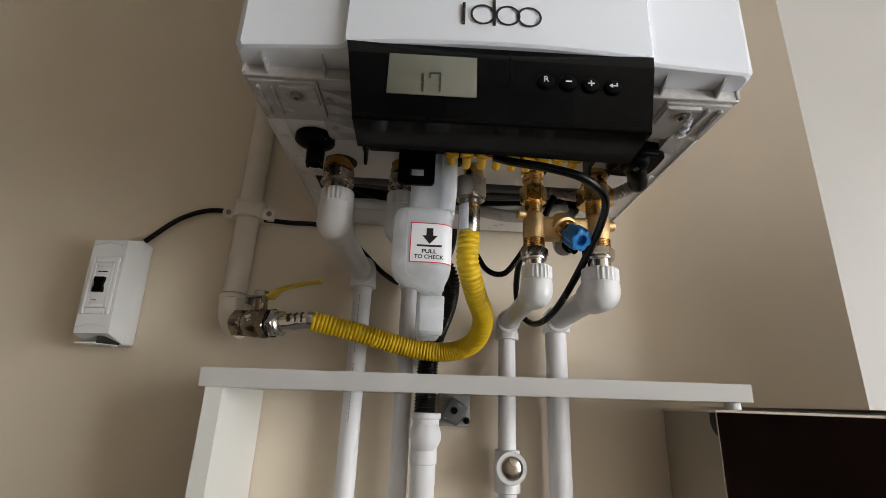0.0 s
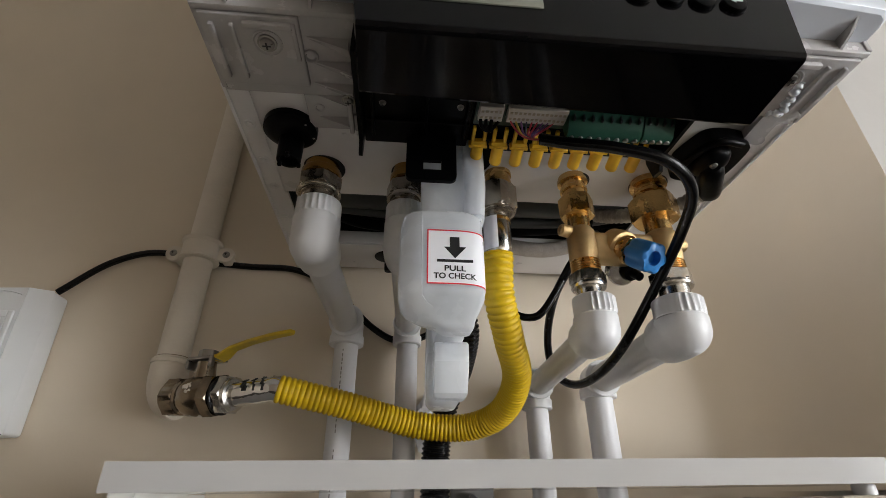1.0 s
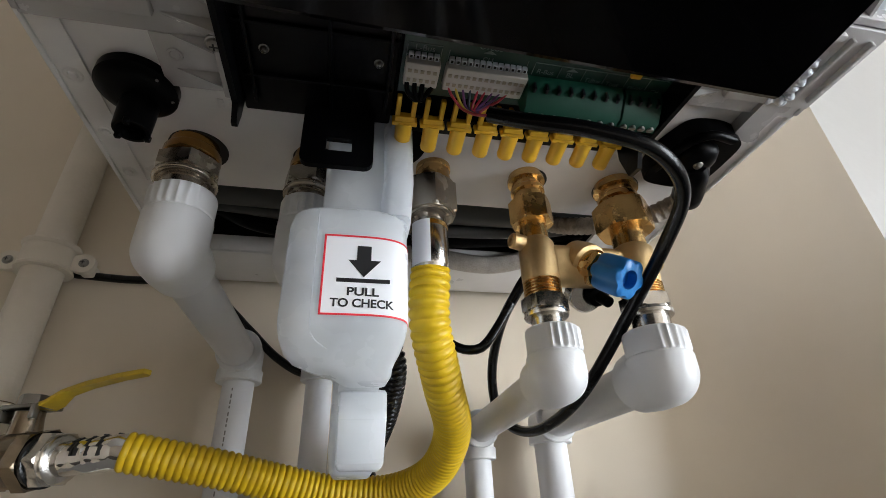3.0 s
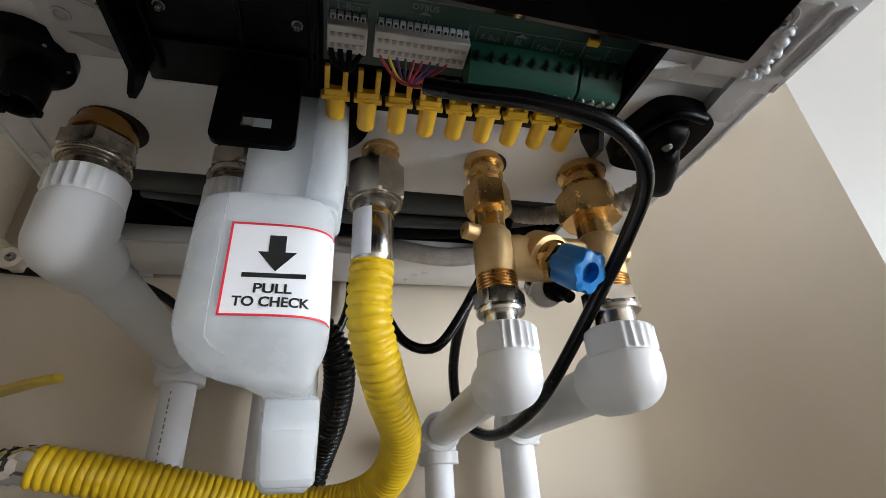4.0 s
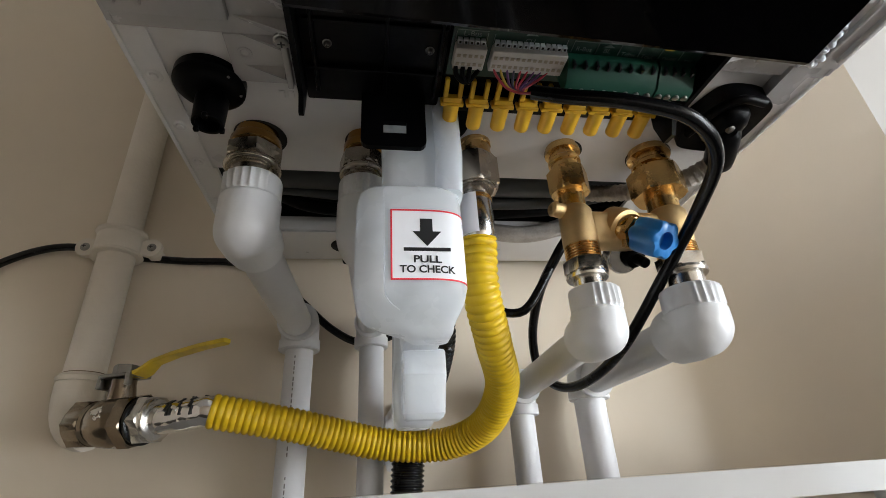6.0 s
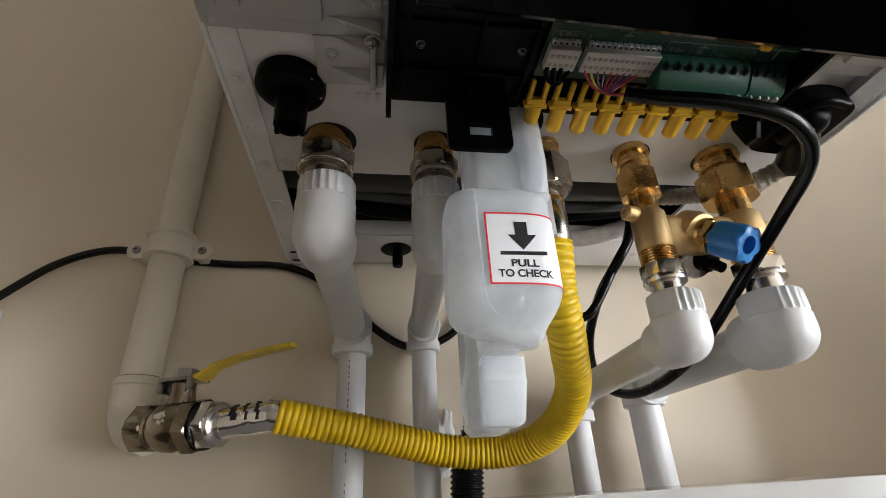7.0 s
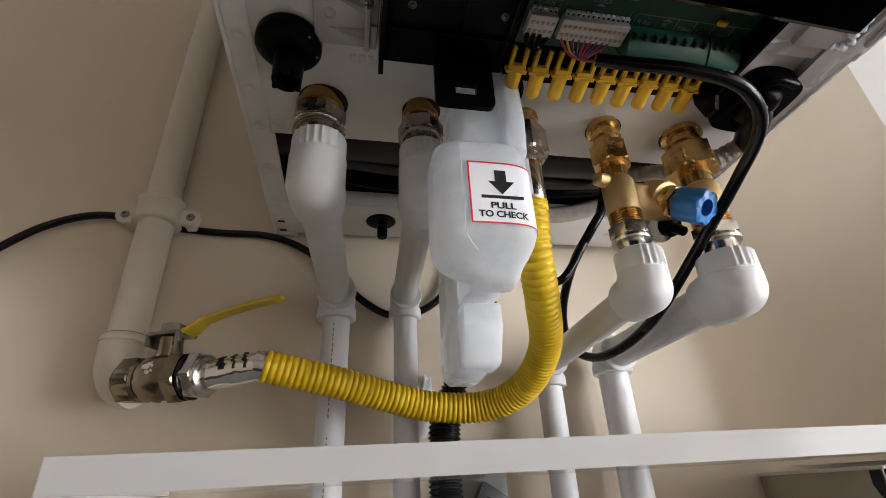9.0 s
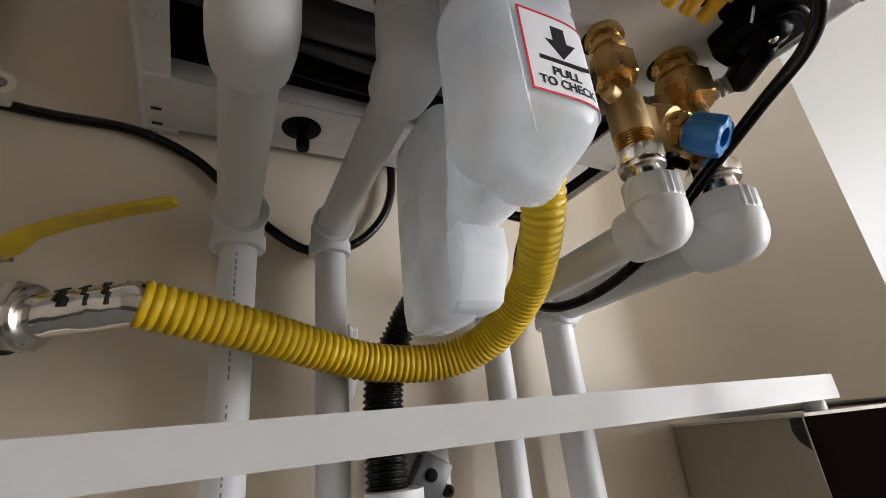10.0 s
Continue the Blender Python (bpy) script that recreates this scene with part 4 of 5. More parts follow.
def riser(x, y, r, top, label):
    return single("riser_pipe", lathe(bmesh.new(), (x, y, 0.0), (0, 0, 1), [(0, r), (0.6, r), (top, r)], 28), M_PIPEW, label, "pipe", group="white riser pipes")


# heating flow
union("flow_union", -0.1362, AY, 0.0148, "tarnished brass flow union with a nickel nut", 1.4350, 0.0140, 0.0170, (M_BRASSD, M_NICKEL, M_NICKEL), 1.4120, 0.0125)
ppr_elbow(-0.1346, AY, 1.4145, 1.3815, 0.0162, 0.0167, 0.0122, (-0.1262, -0.040, 1.3765), "white plastic heating flow elbow with a ribbed collar", -0.1)
wall_elbow(-0.1245, -0.027, 1.3765, 0.0152, 1.3560, (-0.1262, -0.1, 1.3765), "white plastic elbow turning the heating flow down the wall")
flow = riser(-0.1242, -0.027, 0.0112, 1.358, "white plastic heating flow pipe running down the wall")
dashes = bmesh.new()
for k in range(34):
    z = 1.350 - 0.0042 * k - (0.012 if k > 17 else 0)
    box(dashes, -0.1262, -0.1253, -0.03815, -0.0378, z - (0.0030 if k % 3 else 0.0018), z)
tagged(part("printed_bars", dashes, M_CLEAR, flow, "faint grey printing", smooth=0), kind="stuff")
# hot water
union("hot_water_union", -0.0726, AY, 0.0120, "tarnished brass hot water union with a nickel nut", 1.4335, 0.0150, 0.0146, (M_BRASSD, M_NICKEL, M_NICKEL), 1.4120, 0.0100)
ppr_elbow(-0.0722, AY, 1.4145, 1.3805, 0.0142, 0.0146, 0.0102, (-0.0672, -0.038, 1.3770), "white plastic hot water elbow partly behind the siphon")
wall_elbow(-0.0660, -0.025, 1.3770, 0.0128, 1.3580, (-0.0672, -0.1, 1.3770), "white plastic elbow turning the hot water down the wall")
riser(-0.0656, -0.025, 0.0101, 1.360, "white plastic hot water pipe running down the wall")
# cold water and return below the brass valve
ppr_elbow(0.0592, AY, 1.3475, 1.3232, 0.0139, 0.0149, 0.0102, (0.0585, -0.040, 1.3200), "white plastic cold water elbow with a ribbed collar", 0.35)
wall_elbow(0.0580, -0.027, 1.3200, 0.0130, 1.2985, (0.0585, -0.1, 1.3200), "white plastic elbow turning the cold water down the wall")
riser(0.0578, -0.027, 0.0103, 1.300, "white plastic cold water pipe running down the wall")
ppr_elbow(0.1195, AY, 1.3475, 1.3252, 0.0166, 0.0179, 0.0128, (0.1190, -0.042, 1.3250), "large white plastic heating return elbow with a ribbed collar", 0.35)
wall_elbow(0.1185, -0.029, 1.3250, 0.0158, 1.3090, (0.1190, -0.1, 1.3250), "white plastic elbow turning the heating return down the wall")
riser(0.1182, -0.029, 0.0128, 1.311, "white plastic heating return pipe running down the wall")

# ---- brass filling valve between cold water and return ----
valve = thing("filling_valve", "cast brass filling valve with a blue cap", "valve")
valve.location.x = -0.0034
for x, r, holer in ((0.0615, 0.0116, 0.001), (0.1235, 0.0142, 0.0008)):
    # here too a near-black disc paints the shade of the hole
    part("opening", lathe(bmesh.new(), (x + 0.0025, AY + 0.0035, PZ - 0.0002), (0, 0, -1), [(-0.0004, r + holer), (0.0006, r + holer), (0.0007, 0.0001)], 30), M_CAVITY, valve, "near-black disc for the shade of an opening")
    part("tail", lathe(bmesh.new(), (x, AY, PZ + 0.003), (0, 0, -1), [(0, r * 0.92), (0.0045, r * 0.92), (0.006, r), (0.0085, r), (0.0095, r * 0.78), (0.0125, r * 0.78), (0.0140, r * 0.90), (0.0165, r * 0.90), (0.0175, r * 0.76), (0.024, r * 0.76)], 34), M_BRASS, valve)
part("nut", hexnut(bmesh.new(), (0.0615, AY, 1.4290), (0, 0, -1), 0.0165, 0.0132, turn=0.15), M_BRASS, valve, smooth=25)
part("nut", hexnut(bmesh.new(), (0.1235, AY, 1.4310), (0, 0, -1), 0.0185, 0.0180, turn=0.35), M_BRASS, valve, smooth=25)
part("neck", lathe(bmesh.new(), (0.0615, AY, 1.4130), (0, 0, -1), [(0, 0.0081), (0.0132, 0.0081)], 28), M_BRASS, valve)
part("neck", lathe(bmesh.new(), (0.1235, AY, 1.4130), (0, 0, -1), [(0, 0.0098), (0.0140, 0.0098)], 28), M_BRASS, valve)
part("body", lathe(bmesh.new(), (0.0615, AY, 1.4010), (0, 0, -1), [(-0.001, 0.0080), (0.0008, 0.0092), (0.0025, 0.0103), (0.0240, 0.0106), (0.0262, 0.0104), (0.0270, 0.0095)], 36), M_BRASSC, valve, "cast brass body")
part("body", lathe(bmesh.new(), (0.1235, AY, 1.4000), (0, 0, -1), [(-0.001, 0.0100), (0.0020, 0.0122), (0.0210, 0.0122), (0.0240, 0.0115), (0.0250, 0.0098)], 36), M_BRASSC, valve, "cast brass body")
for x, z0, z1, r in ((0.0615, 1.3745, 1.3640, 0.0100), (0.1235, 1.3755, 1.3660, 0.0116)):
    n = 24
    part("thread", lathe(bmesh.new(), (x, AY, z0), (0, 0, -1), [((z0 - z1) * k / n, r + (0.0005 if k % 4 < 2 else -0.0005)) for k in range(n + 1)], 30), M_BRASS, valve)
for x, z, r, s in ((0.0615, 1.3648, 0.0130, 0.0086), (0.1235, 1.3672, 0.0152, 0.0108)):
    part("nut", hexnut(bmesh.new(), (x, AY, z), (0, 0, -1), 0.0078, r, turn=0.2), M_CHROME, valve, "nickel-plated nut", smooth=25)
    part("nut_collar", lathe(bmesh.new(), (x, AY, z - 0.0077), (0, 0, -1), [(0, r * 0.90), (0.0020, r * 0.94), (0.0034, r * 0.90), (0.0036, s), (0.0120, s)], 34), M_CHROME, valve, "nickel-plated sleeve")
# spindle and cap point to the front and down
sdir = Vector((0.28, -0.73, -0.62)).normalized()
s0 = Vector((0.0913, -0.1898, 1.3848))
# bridge between the two columns, with its side bosses
br = bmesh.new()
box(br, 0.0660, 0.1180, -0.1925, -0.1790, 1.3740, 1.3985, 0.005, 3)
part("bridge", br, M_BRASSC, valve)
br = bmesh.new()
lathe(br, s0 - sdir * 0.013, sdir, [(0, 0.0130), (0.008, 0.0135), (0.0125, 0.0128), (0.0140, 0.0105), (0.0142, 0.0001)], 28)
part("bridge", br, M_BRASSC, valve)
part("boss", lathe(bmesh.new(), (0.0530, -0.1880, 1.3985), (-1, -0.25, 0.05), [(0, 0.0048), (0.0075, 0.0046), (0.0085, 0.0036), (0.0086, 0.0016), (0.0070, 0.0012), (0.0070, 0.0001)], 22), M_BRASSC, valve)
part("boss", lathe(bmesh.new(), (0.1320, -0.1850, 1.3920), (1, -0.1, 0.02), [(0, 0.0055), (0.0080, 0.0052), (0.0095, 0.0040), (0.0096, 0.0001)], 22), M_BRASSC, valve)
part("spindle", lathe(bmesh.new(), s0, sdir, [(0, 0.0105), (0.0030, 0.0108), (0.0060, 0.0090), (0.0068, 0.0078), (0.0150, 0.0072)], 28), M_BRASS, valve)
part("nut", hexnut(bmesh.new(), s0 + sdir * 0.0045, sdir, 0.0045, 0.0110, turn=0.1), M_BRASS, valve, smooth=25)


def lobes(r):
    return lambda th: r * (1.03 - 0.17 * (0.5 - 0.5 * math.cos(th * 6)) ** 1.6)


d, a, b = frame_axes(sdir)
cap0 = s0 + sdir * 0.0105
hs = (0, 0.0008, 0.0040, 0.0125, 0.0178, 0.0188, 0.0188, 0.0130)
part("cap", rings(bmesh.new(), [cap0 + d * h for h in hs], [(a, b)] * 8, [lobes(0.0098), lobes(0.0106), lobes(0.0110), lobes(0.0112), lobes(0.0110), lobes(0.0100), 0.0052, 0.0050], 72), M_BLUE, valve, "blue fluted plastic cap", smooth=45)
# small chrome drain cock behind the bridge
part("drain_cock", lathe(bmesh.new(), (0.0945, -0.1700, 1.3770), (-0.10, -0.75, -0.55), [(-0.010, 0.0070), (-0.002, 0.0075), (-0.0018, 0.0105), (0.006, 0.0105), (0.0075, 0.0095), (0.0076, 0.0050), (0.0076, 0.0001)], 28), M_CHROME, valve, "chrome drain cock")
part("drain_nipple", lathe(bmesh.new(), (0.0985, -0.1775, 1.3735), (0.15, -0.75, -0.75), [(0, 0.0075), (0.004, 0.0065), (0.005, 0.0036), (0.013, 0.0032), (0.0135, 0.0001)], 18), M_BLACK, valve, "black drain nipple")

# ---- gas: pipe, valve and yellow corrugated hose ----
gas = thing("gas_pipe", "painted steel gas pipe rising along the wall", "gas pipe")
part("riser", lathe(bmesh.new(), (-0.2835, -0.0225, 1.336), (0, 0, 1), [(0, 0.0140), (0.3, 0.0140), (ROOM_H - 1.336, 0.0140)], 32), M_PAINTED, gas)
vdir = Vector((0.905, -0.40, -0.03)).normalized()
el = [Vector((-0.2835, -0.0225, 1.3400)), Vector((-0.2835, -0.0225, 1.3385)), Vector((-0.2835, -0.0225, 1.3330))]
c0 = Vector((-0.2835, -0.0225, 1.3290))
for k in range(11):
    t_ = k / 10
    el.append(c0 + Vector((0, 0, -0.026)) * math.sin(t_ * math.pi / 2) + vdir * 0.0165 * (1 - math.cos(t_ * math.pi / 2)))
el += [el[-1] + vdir * 0.002, el[-1] + vdir * 0.0022]
part("elbow", tube(bmesh.new(), el, [0.0152, 0.0162, 0.0166] + [0.0164] * 11 + [0.0160, 0.0150], 34), M_PAINTED, gas, smooth=50)
part("elbow_bead", lathe(bmesh.new(), (-0.2835, -0.0225, 1.3350), (0, 0, 1), [(0, 0.0160), (0.0008, 0.0174), (0.0040, 0.0176), (0.0050, 0.0162), (0.0056, 0.0156), (0.0064, 0.0156), (0.0070, 0.0140)], 34), M_PAINTED, gas)
part("dirty_seam", lathe(bmesh.new(), (-0.2835, -0.0225, 1.3412), (0, 0, 1), [(0, 0.0140), (0.0002, 0.0145), (0.0010, 0.0146), (0.0014, 0.0140)], 34), M_SEAM, gas, "brown dirty joint line")
clamp = thing("pipe_clamp", "white painted pipe clamp screwed to the wall", "pipe clamp")
part("band", lathe(bmesh.new(), (-0.2835, -0.0225, 1.4420), (0, 0, 1), [(0, 0.0145), (0.0002, 0.0190), (0.0014, 0.0197), (0.0028, 0.0190), (0.0036, 0.0182), (0.0188, 0.0182), (0.0198, 0.0194), (0.0214, 0.0202), (0.0232, 0.0196), (0.0240, 0.0145)], 34), M_PAINTED, clamp)
for sx in (-1, 1):
    x0, x1 = sorted((-0.2835 + sx * 0.0150, -0.2835 + sx * 0.0335))
    rim_ = [(-0.2835 + sx * 0.0265 + 0.0078 * math.cos(a) * (1.0 if sx * math.cos(a) > 0 else 1.55), 1.4512 + 0.0082 * math.sin(a)) for a in (radians(k * 15) for k in range(24))]
    part("ear", soften(prism(bmesh.new(), rim_, -0.0238, -0.0190, "y"), 0.0012, 3), M_PAINTED, clamp)
    part("spacer", soften(B(x0 + 0.0045, x1 - 0.0045, -0.0189, -0.0005, 1.4465, 1.4560), 0.0015), M_PAINTED, clamp)
    screw((-0.2835 + sx * 0.0265, -0.0238, 1.4512), (0, -1, 0), clamp, 0.0030)

gv0 = Vector((-0.2650, -0.0425, 1.3030))
gv = thing("gas_valve", "worn nickel-plated gas ball valve with a yellow lever", "gas valve")
part("body", lathe(bmesh.new(), gv0, vdir, [(-0.004, 0.0130), (0.000, 0.0150), (0.012, 0.0152), (0.014, 0.0135), (0.020, 0.0160), (0.030, 0.0170), (0.038, 0.0158), (0.041, 0.0140)], 36), M_VALVE, gv, "worn nickel body with paint specks")
part("hex_end", hexnut(bmesh.new(), gv0 - vdir * 0.0010, vdir, 0.0135, 0.0168, turn=0.1), M_VALVE, gv, smooth=25)
part("hex_end", hexnut(bmesh.new(), gv0 + vdir * 0.0395, vdir, 0.0105, 0.0182, turn=0.3), M_VALVE, gv, smooth=25)
part("seal_ring", lathe(bmesh.new(), gv0 + vdir * 0.0500, vdir, [(0, 0.0145), (0.0008, 0.0158), (0.0030, 0.0160), (0.0036, 0.0150)], 34), M_RUBBER, gv, "black seal ring")
part("union_nut", hexnut(bmesh.new(), gv0 + vdir * 0.0535, vdir, 0.0080, 0.0165, turn=0.1), M_CHROME, gv, smooth=25)
part("union_nut", lathe(bmesh.new(), gv0 + vdir * 0.0612, vdir, [(0, 0.0140), (0.003, 0.0140), (0.0046, 0.0118)], 34), M_CHROME, gv)
stem = gv0 + vdir * 0.0290 + Vector((0, 0, 0.012))
part("stem", lathe(bmesh.new(), stem, (0, -0.12, 1), [(0, 0.0098), (0.004, 0.0090), (0.012, 0.0080), (0.0165, 0.0080)], 24), M_VALVE, gv)
st = stem + Vector((0, -0.0020, 0.0168))
hub = bmesh.new()
box(hub, -0.0125, 0.0135, -0.0095, 0.0095, 0.0, 0.0026, 0.0007)
box(hub, -0.0155, -0.0122, -0.0080, 0.0080, -0.0070, 0.0024, 0.0008)
box(hub, 0.0100, 0.0135, -0.0100, -0.0060, -0.0065, 0.0015, 0.0007)
hub.transform(Matrix.Translation(st) @ Matrix.Rotation(radians(-22), 4, "Z"))
lv = part("lever", hub, M_STEEL, gv, "steel lever with a yellow vinyl grip")
part("lever_nut", hexnut(bmesh.new(), st + Vector((0, 0, 0.0024)), (0, 0, 1), 0.0066, 0.0086, turn=0.2), M_STEEL, lv, smooth=25)
g0, g1 = st + Vector((0.0090, -0.004, 0.0012)), Vector((-0.1565, -0.1150, 1.3410))
grip = bmesh.new()
mid = [g0, g0.lerp(g1, 0.10) + Vector((0, 0, 0.0005)), g0.lerp(g1, 0.22) + Vector((0, 0, 0.0045)), g0.lerp(g1, 0.45) + Vector((0, 0, 0.0045)), g0.lerp(g1, 0.75) + Vector((0, 0, 0.0025)), g0.lerp(g1, 0.97), g1]
ld = (g1 - g0).normalized()
lw = Vector((0, 0, 1)).cross(ld).normalized()
lu = ld.cross(lw).normalized()
rows = []
for p, w in zip(mid, (0.0074, 0.0066, 0.0046, 0.0042, 0.0040, 0.0037, 0.0024)):
    rows.append([grip.verts.new(p + lw * i * w + lu * j * 0.0014) for i, j in ((-1, -0.6), (-0.9, -1), (0.9, -1), (1, -0.6), (1, 0.6), (0.9, 1), (-0.9, 1), (-1, 0.6))])
for r0, r1 in zip(rows, rows[1:]):
    for k in range(8):
        grip.faces.new((r0[k], r0[(k + 1) % 8], r1[(k + 1) % 8], r1[k]))
grip.faces.new(rows[0])
grip.faces.new(rows[-1])
part("grip", grip, M_LEVER, lv, "yellow vinyl grip")

HOSE = [(-0.1672, -0.0904, 1.302), (-0.1176, -0.0790, 1.2928), (-0.0844, -0.0700, 1.2852), (-0.0516, -0.0650, 1.2785), (-0.0135, -0.0710, 1.2772), (0.0105, -0.0920, 1.2862), (0.0166, -0.1250, 1.3050), (0.0046, -0.1600, 1.3250), (-0.0052, -0.1810, 1.3505), (-0.0050, -0.1860, 1.3790)]
hose = thing("gas_hose", "yellow corrugated gas hose with foil-wrapped ends", "gas hose")
hp = even_path(HOSE, 0.00036)


def corrugations(n):
    """Radii along the hose: round-backed rings, drawn apart at the ends and pressed together in the bend."""
    turn, out_ = 0.0, []
    for i in range(n):
        u = i / n
        pitch = float(np.interp(u, (0, 0.12, 0.40, 0.58, 0.72, 0.82, 0.92, 1), (0.0044, 0.0041, 0.0037, 0.0029, 0.0030, 0.0040, 0.0050, 0.0050)))
        turn += 0.00036 / pitch
        depth = float(np.interp(u, (0, 0.5, 0.62, 0.75, 0.85, 1), (0.0014, 0.0013, 0.0008, 0.0007, 0.0013, 0.0015)))
        out_.append(0.0110 - depth * (1 - abs(math.sin(math.pi * turn)) ** 0.75))
    return out_


part("sleeve", tube(bmesh.new(), hp, corrugations(len(hp)), 30), M_YELLOW, hose, "yellow corrugated sleeve", smooth=80)
f0, f1 = gv0 + vdir * 0.0640, Vector(HOSE[0])
foil = bmesh.new()
fp = [f0.lerp(f1, k / 30) for k in range(31)] + [f1 + (Vector(HOSE[1]) - f1).normalized() * 0.001]
tube(foil, fp, 0.0098, 22)
for v in foil.verts:
    n_ = noise.noise(v.co * 150) * 0.0006 + noise.noise(v.co * 420) * 0.0002
    c_ = f0 + (f1 - f0) * max(0, min(1, (v.co - f0).dot(f1 - f0) / (f1 - f0).length_squared))
    v.co += (v.co - c_).normalized() * n_ if (v.co - c_).length > 1e-5 else Vector()
part("foil_wrap", foil, M_FOIL, hose, "crumpled silver foil wrap", smooth=30)
fd = (f1 - f0).normalized()
fs = (Vector((0, -0.80, 0.60)) - fd * Vector((0, -0.80, 0.60)).dot(fd)).normalized()
ft = fd.cross(fs)
for k in range(16):
    along, round_ = 0.30 + 0.05 * (k % 13), (-0.9, -0.35, 0.15, 0.6)[(k * 5) % 4]
    nrm_ = (fs * math.cos(round_) + ft * math.sin(round_)).normalized()
    bar = B(-0.0007, 0.0007, -0.0018 - 0.0008 * (k % 3), 0.0018 + 0.0008 * (k % 2), -0.0004, 0.00035)
    o = f0.lerp(f1, along) + nrm_ * 0.0100
    side_ = nrm_.cross(fd)
    bar.transform(Matrix(((fd.x, side_.x, nrm_.x, o.x), (fd.y, side_.y, nrm_.y, o.y), (fd.z, side_.z, nrm_.z, o.z), (0, 0, 0, 1))))
    part("printed_bar", bar, M_INKB, hose, smooth=0)
part("end_sleeve", lathe(bmesh.new(), (-0.0050, AY, 1.4140), (0, 0, -1), [(0, 0.0090), (0.0010, 0.0098), (0.0060, 0.0098), (0.0075, 0.0105), (0.0340, 0.0105), (0.0365, 0.0094)], 36), M_CHROME, hose, "shiny steel end sleeve")
arc = [radians(t_) for t_ in range(196, 268, 6)]
part("printed_mark", lathe(bmesh.new(), (-0.0050, AY, 1.4058), (0, 0, -1), [(0, 0.0100), (0.0002, 0.01062), (0.0030, 0.01062), (0.0032, 0.0100)], 30), M_BRASS, hose, "gold printed ring")
# pale curved strip paints the white reflection on the sleeve's left side
part("pale_reflection", prism(bmesh.new(), [(-0.0050 + 0.01075 * math.cos(t_), AY + 0.01075 * math.sin(t_)) for t_ in arc] + [(-0.0050 + 0.0103 * math.cos(t_), AY + 0.0103 * math.sin(t_)) for t_ in arc[::-1]], 1.3790, 1.4055), M_PAPER, hose, "pale strip painted as a reflection on the sleeve")
gu = thing("gas_union", "nickel-plated hexagon gas union under the boiler", "pipe fitting", group="boiler connections")
part("tail", lathe(bmesh.new(), (-0.0015, AY, PZ + 0.002), (0, 0, -1), [(0, 0.0105), (0.005, 0.0105), (0.0055, 0.0098), (0.0090, 0.0098), (0.0120, 0.0104), (0.0200, 0.0110)], 30), M_BRASS, gu)
part("nut", hexnut(bmesh.new(), (-0.0042, AY, 1.4345), (0, 0, -1), 0.0215, 0.0163, turn=0.5), M_NICKEL, gu, smooth=25)
part("nut_rim", lathe(bmesh.new(), (-0.0042, AY, 1.4132), (0, 0, -1), [(-0.001, 0.0132), (0.0008, 0.0130), (0.0012, 0.0118), (0.0004, 0.0108), (0.0002, 0.0001)], 34), M_NICKEL, gu)

# ---- condensate siphon: milky bottle with a label ----
siphon = thing("siphon_bottle", "milky white plastic condensate siphon with a printed label", "siphon")


bx, by = -0.0488, -0.2208
part("body", loft([(bx, by, 1.3815, 0.0205, 0.0135), (bx, by, 1.3812, 0.0225, 0.0152), (bx, by, 1.3790, 0.0244, 0.0170), (bx, by, 1.3740, 0.0255, 0.0177), (bx, by, 1.3350, 0.0259, 0.0178), (bx, by + 0.0002, 1.3305, 0.0257, 0.0176), (bx, by + 0.0022, 1.3265, 0.0250, 0.0158), (bx, by + 0.0054, 1.3232, 0.0236, 0.0132), (bx + 0.0008, by + 0.0086, 1.3204, 0.0212, 0.0110), (bx + 0.0036, by + 0.0114, 1.3182, 0.0176, 0.0094), (bx + 0.0080, by + 0.0136, 1.3160, 0.0130, 0.0084), (bx + 0.0102, by + 0.0150, 1.3132, 0.0090, 0.0074)], 64, 3.6), M_BOTTLE, siphon, smooth=70)
part("neck", loft([(-0.0415, -0.2150, 1.4480, 0.0205, 0.0110), (-0.0412, -0.2155, 1.4180, 0.0208, 0.0120), (-0.0412, -0.2160, 1.4000, 0.0205, 0.0122), (-0.0420, -0.2170, 1.3850, 0.0200, 0.0125), (-0.0430, -0.2180, 1.3800, 0.0205, 0.0130)], 48, 4.5), M_BOTTLE, siphon, smooth=60)
part("neck", loft([(-0.0275, -0.2175, 1.4470, 0.0075, 0.0145), (-0.0272, -0.2180, 1.4050, 0.0076, 0.0150), (-0.0290, -0.2180, 1.3820, 0.0078, 0.0150)], 36, 4.0), M_BOTTLE, siphon, smooth=60)
part("throat", loft([(-0.0405, -0.1880, 1.3760, 0.0095, 0.0200), (-0.0405, -0.1870, 1.3740, 0.0105, 0.0210), (-0.0405, -0.1850, 1.3400, 0.0108, 0.0220), (-0.0405, -0.1800, 1.3260, 0.0106, 0.0220), (-0.0400, -0.1740, 1.3180, 0.0096, 0.0180)], 40, 4.0), M_BOTTLE, siphon, smooth=60)
part("rear_chamber", loft([(-0.0405, -0.1360, 1.3890, 0.0095, 0.0240), (-0.0405, -0.1360, 1.3860, 0.0112, 0.0280), (-0.0405, -0.1360, 1.3500, 0.0122, 0.0300), (-0.0405, -0.1340, 1.3200, 0.0124, 0.0275), (-0.0405, -0.1330, 1.2950, 0.0126, 0.0262), (-0.0405, -0.1320, 1.2860, 0.0118, 0.0240), (-0.0405, -0.1310, 1.2825, 0.0095, 0.0180)], 44, 4.0), M_BOTTLE, siphon, smooth=60)
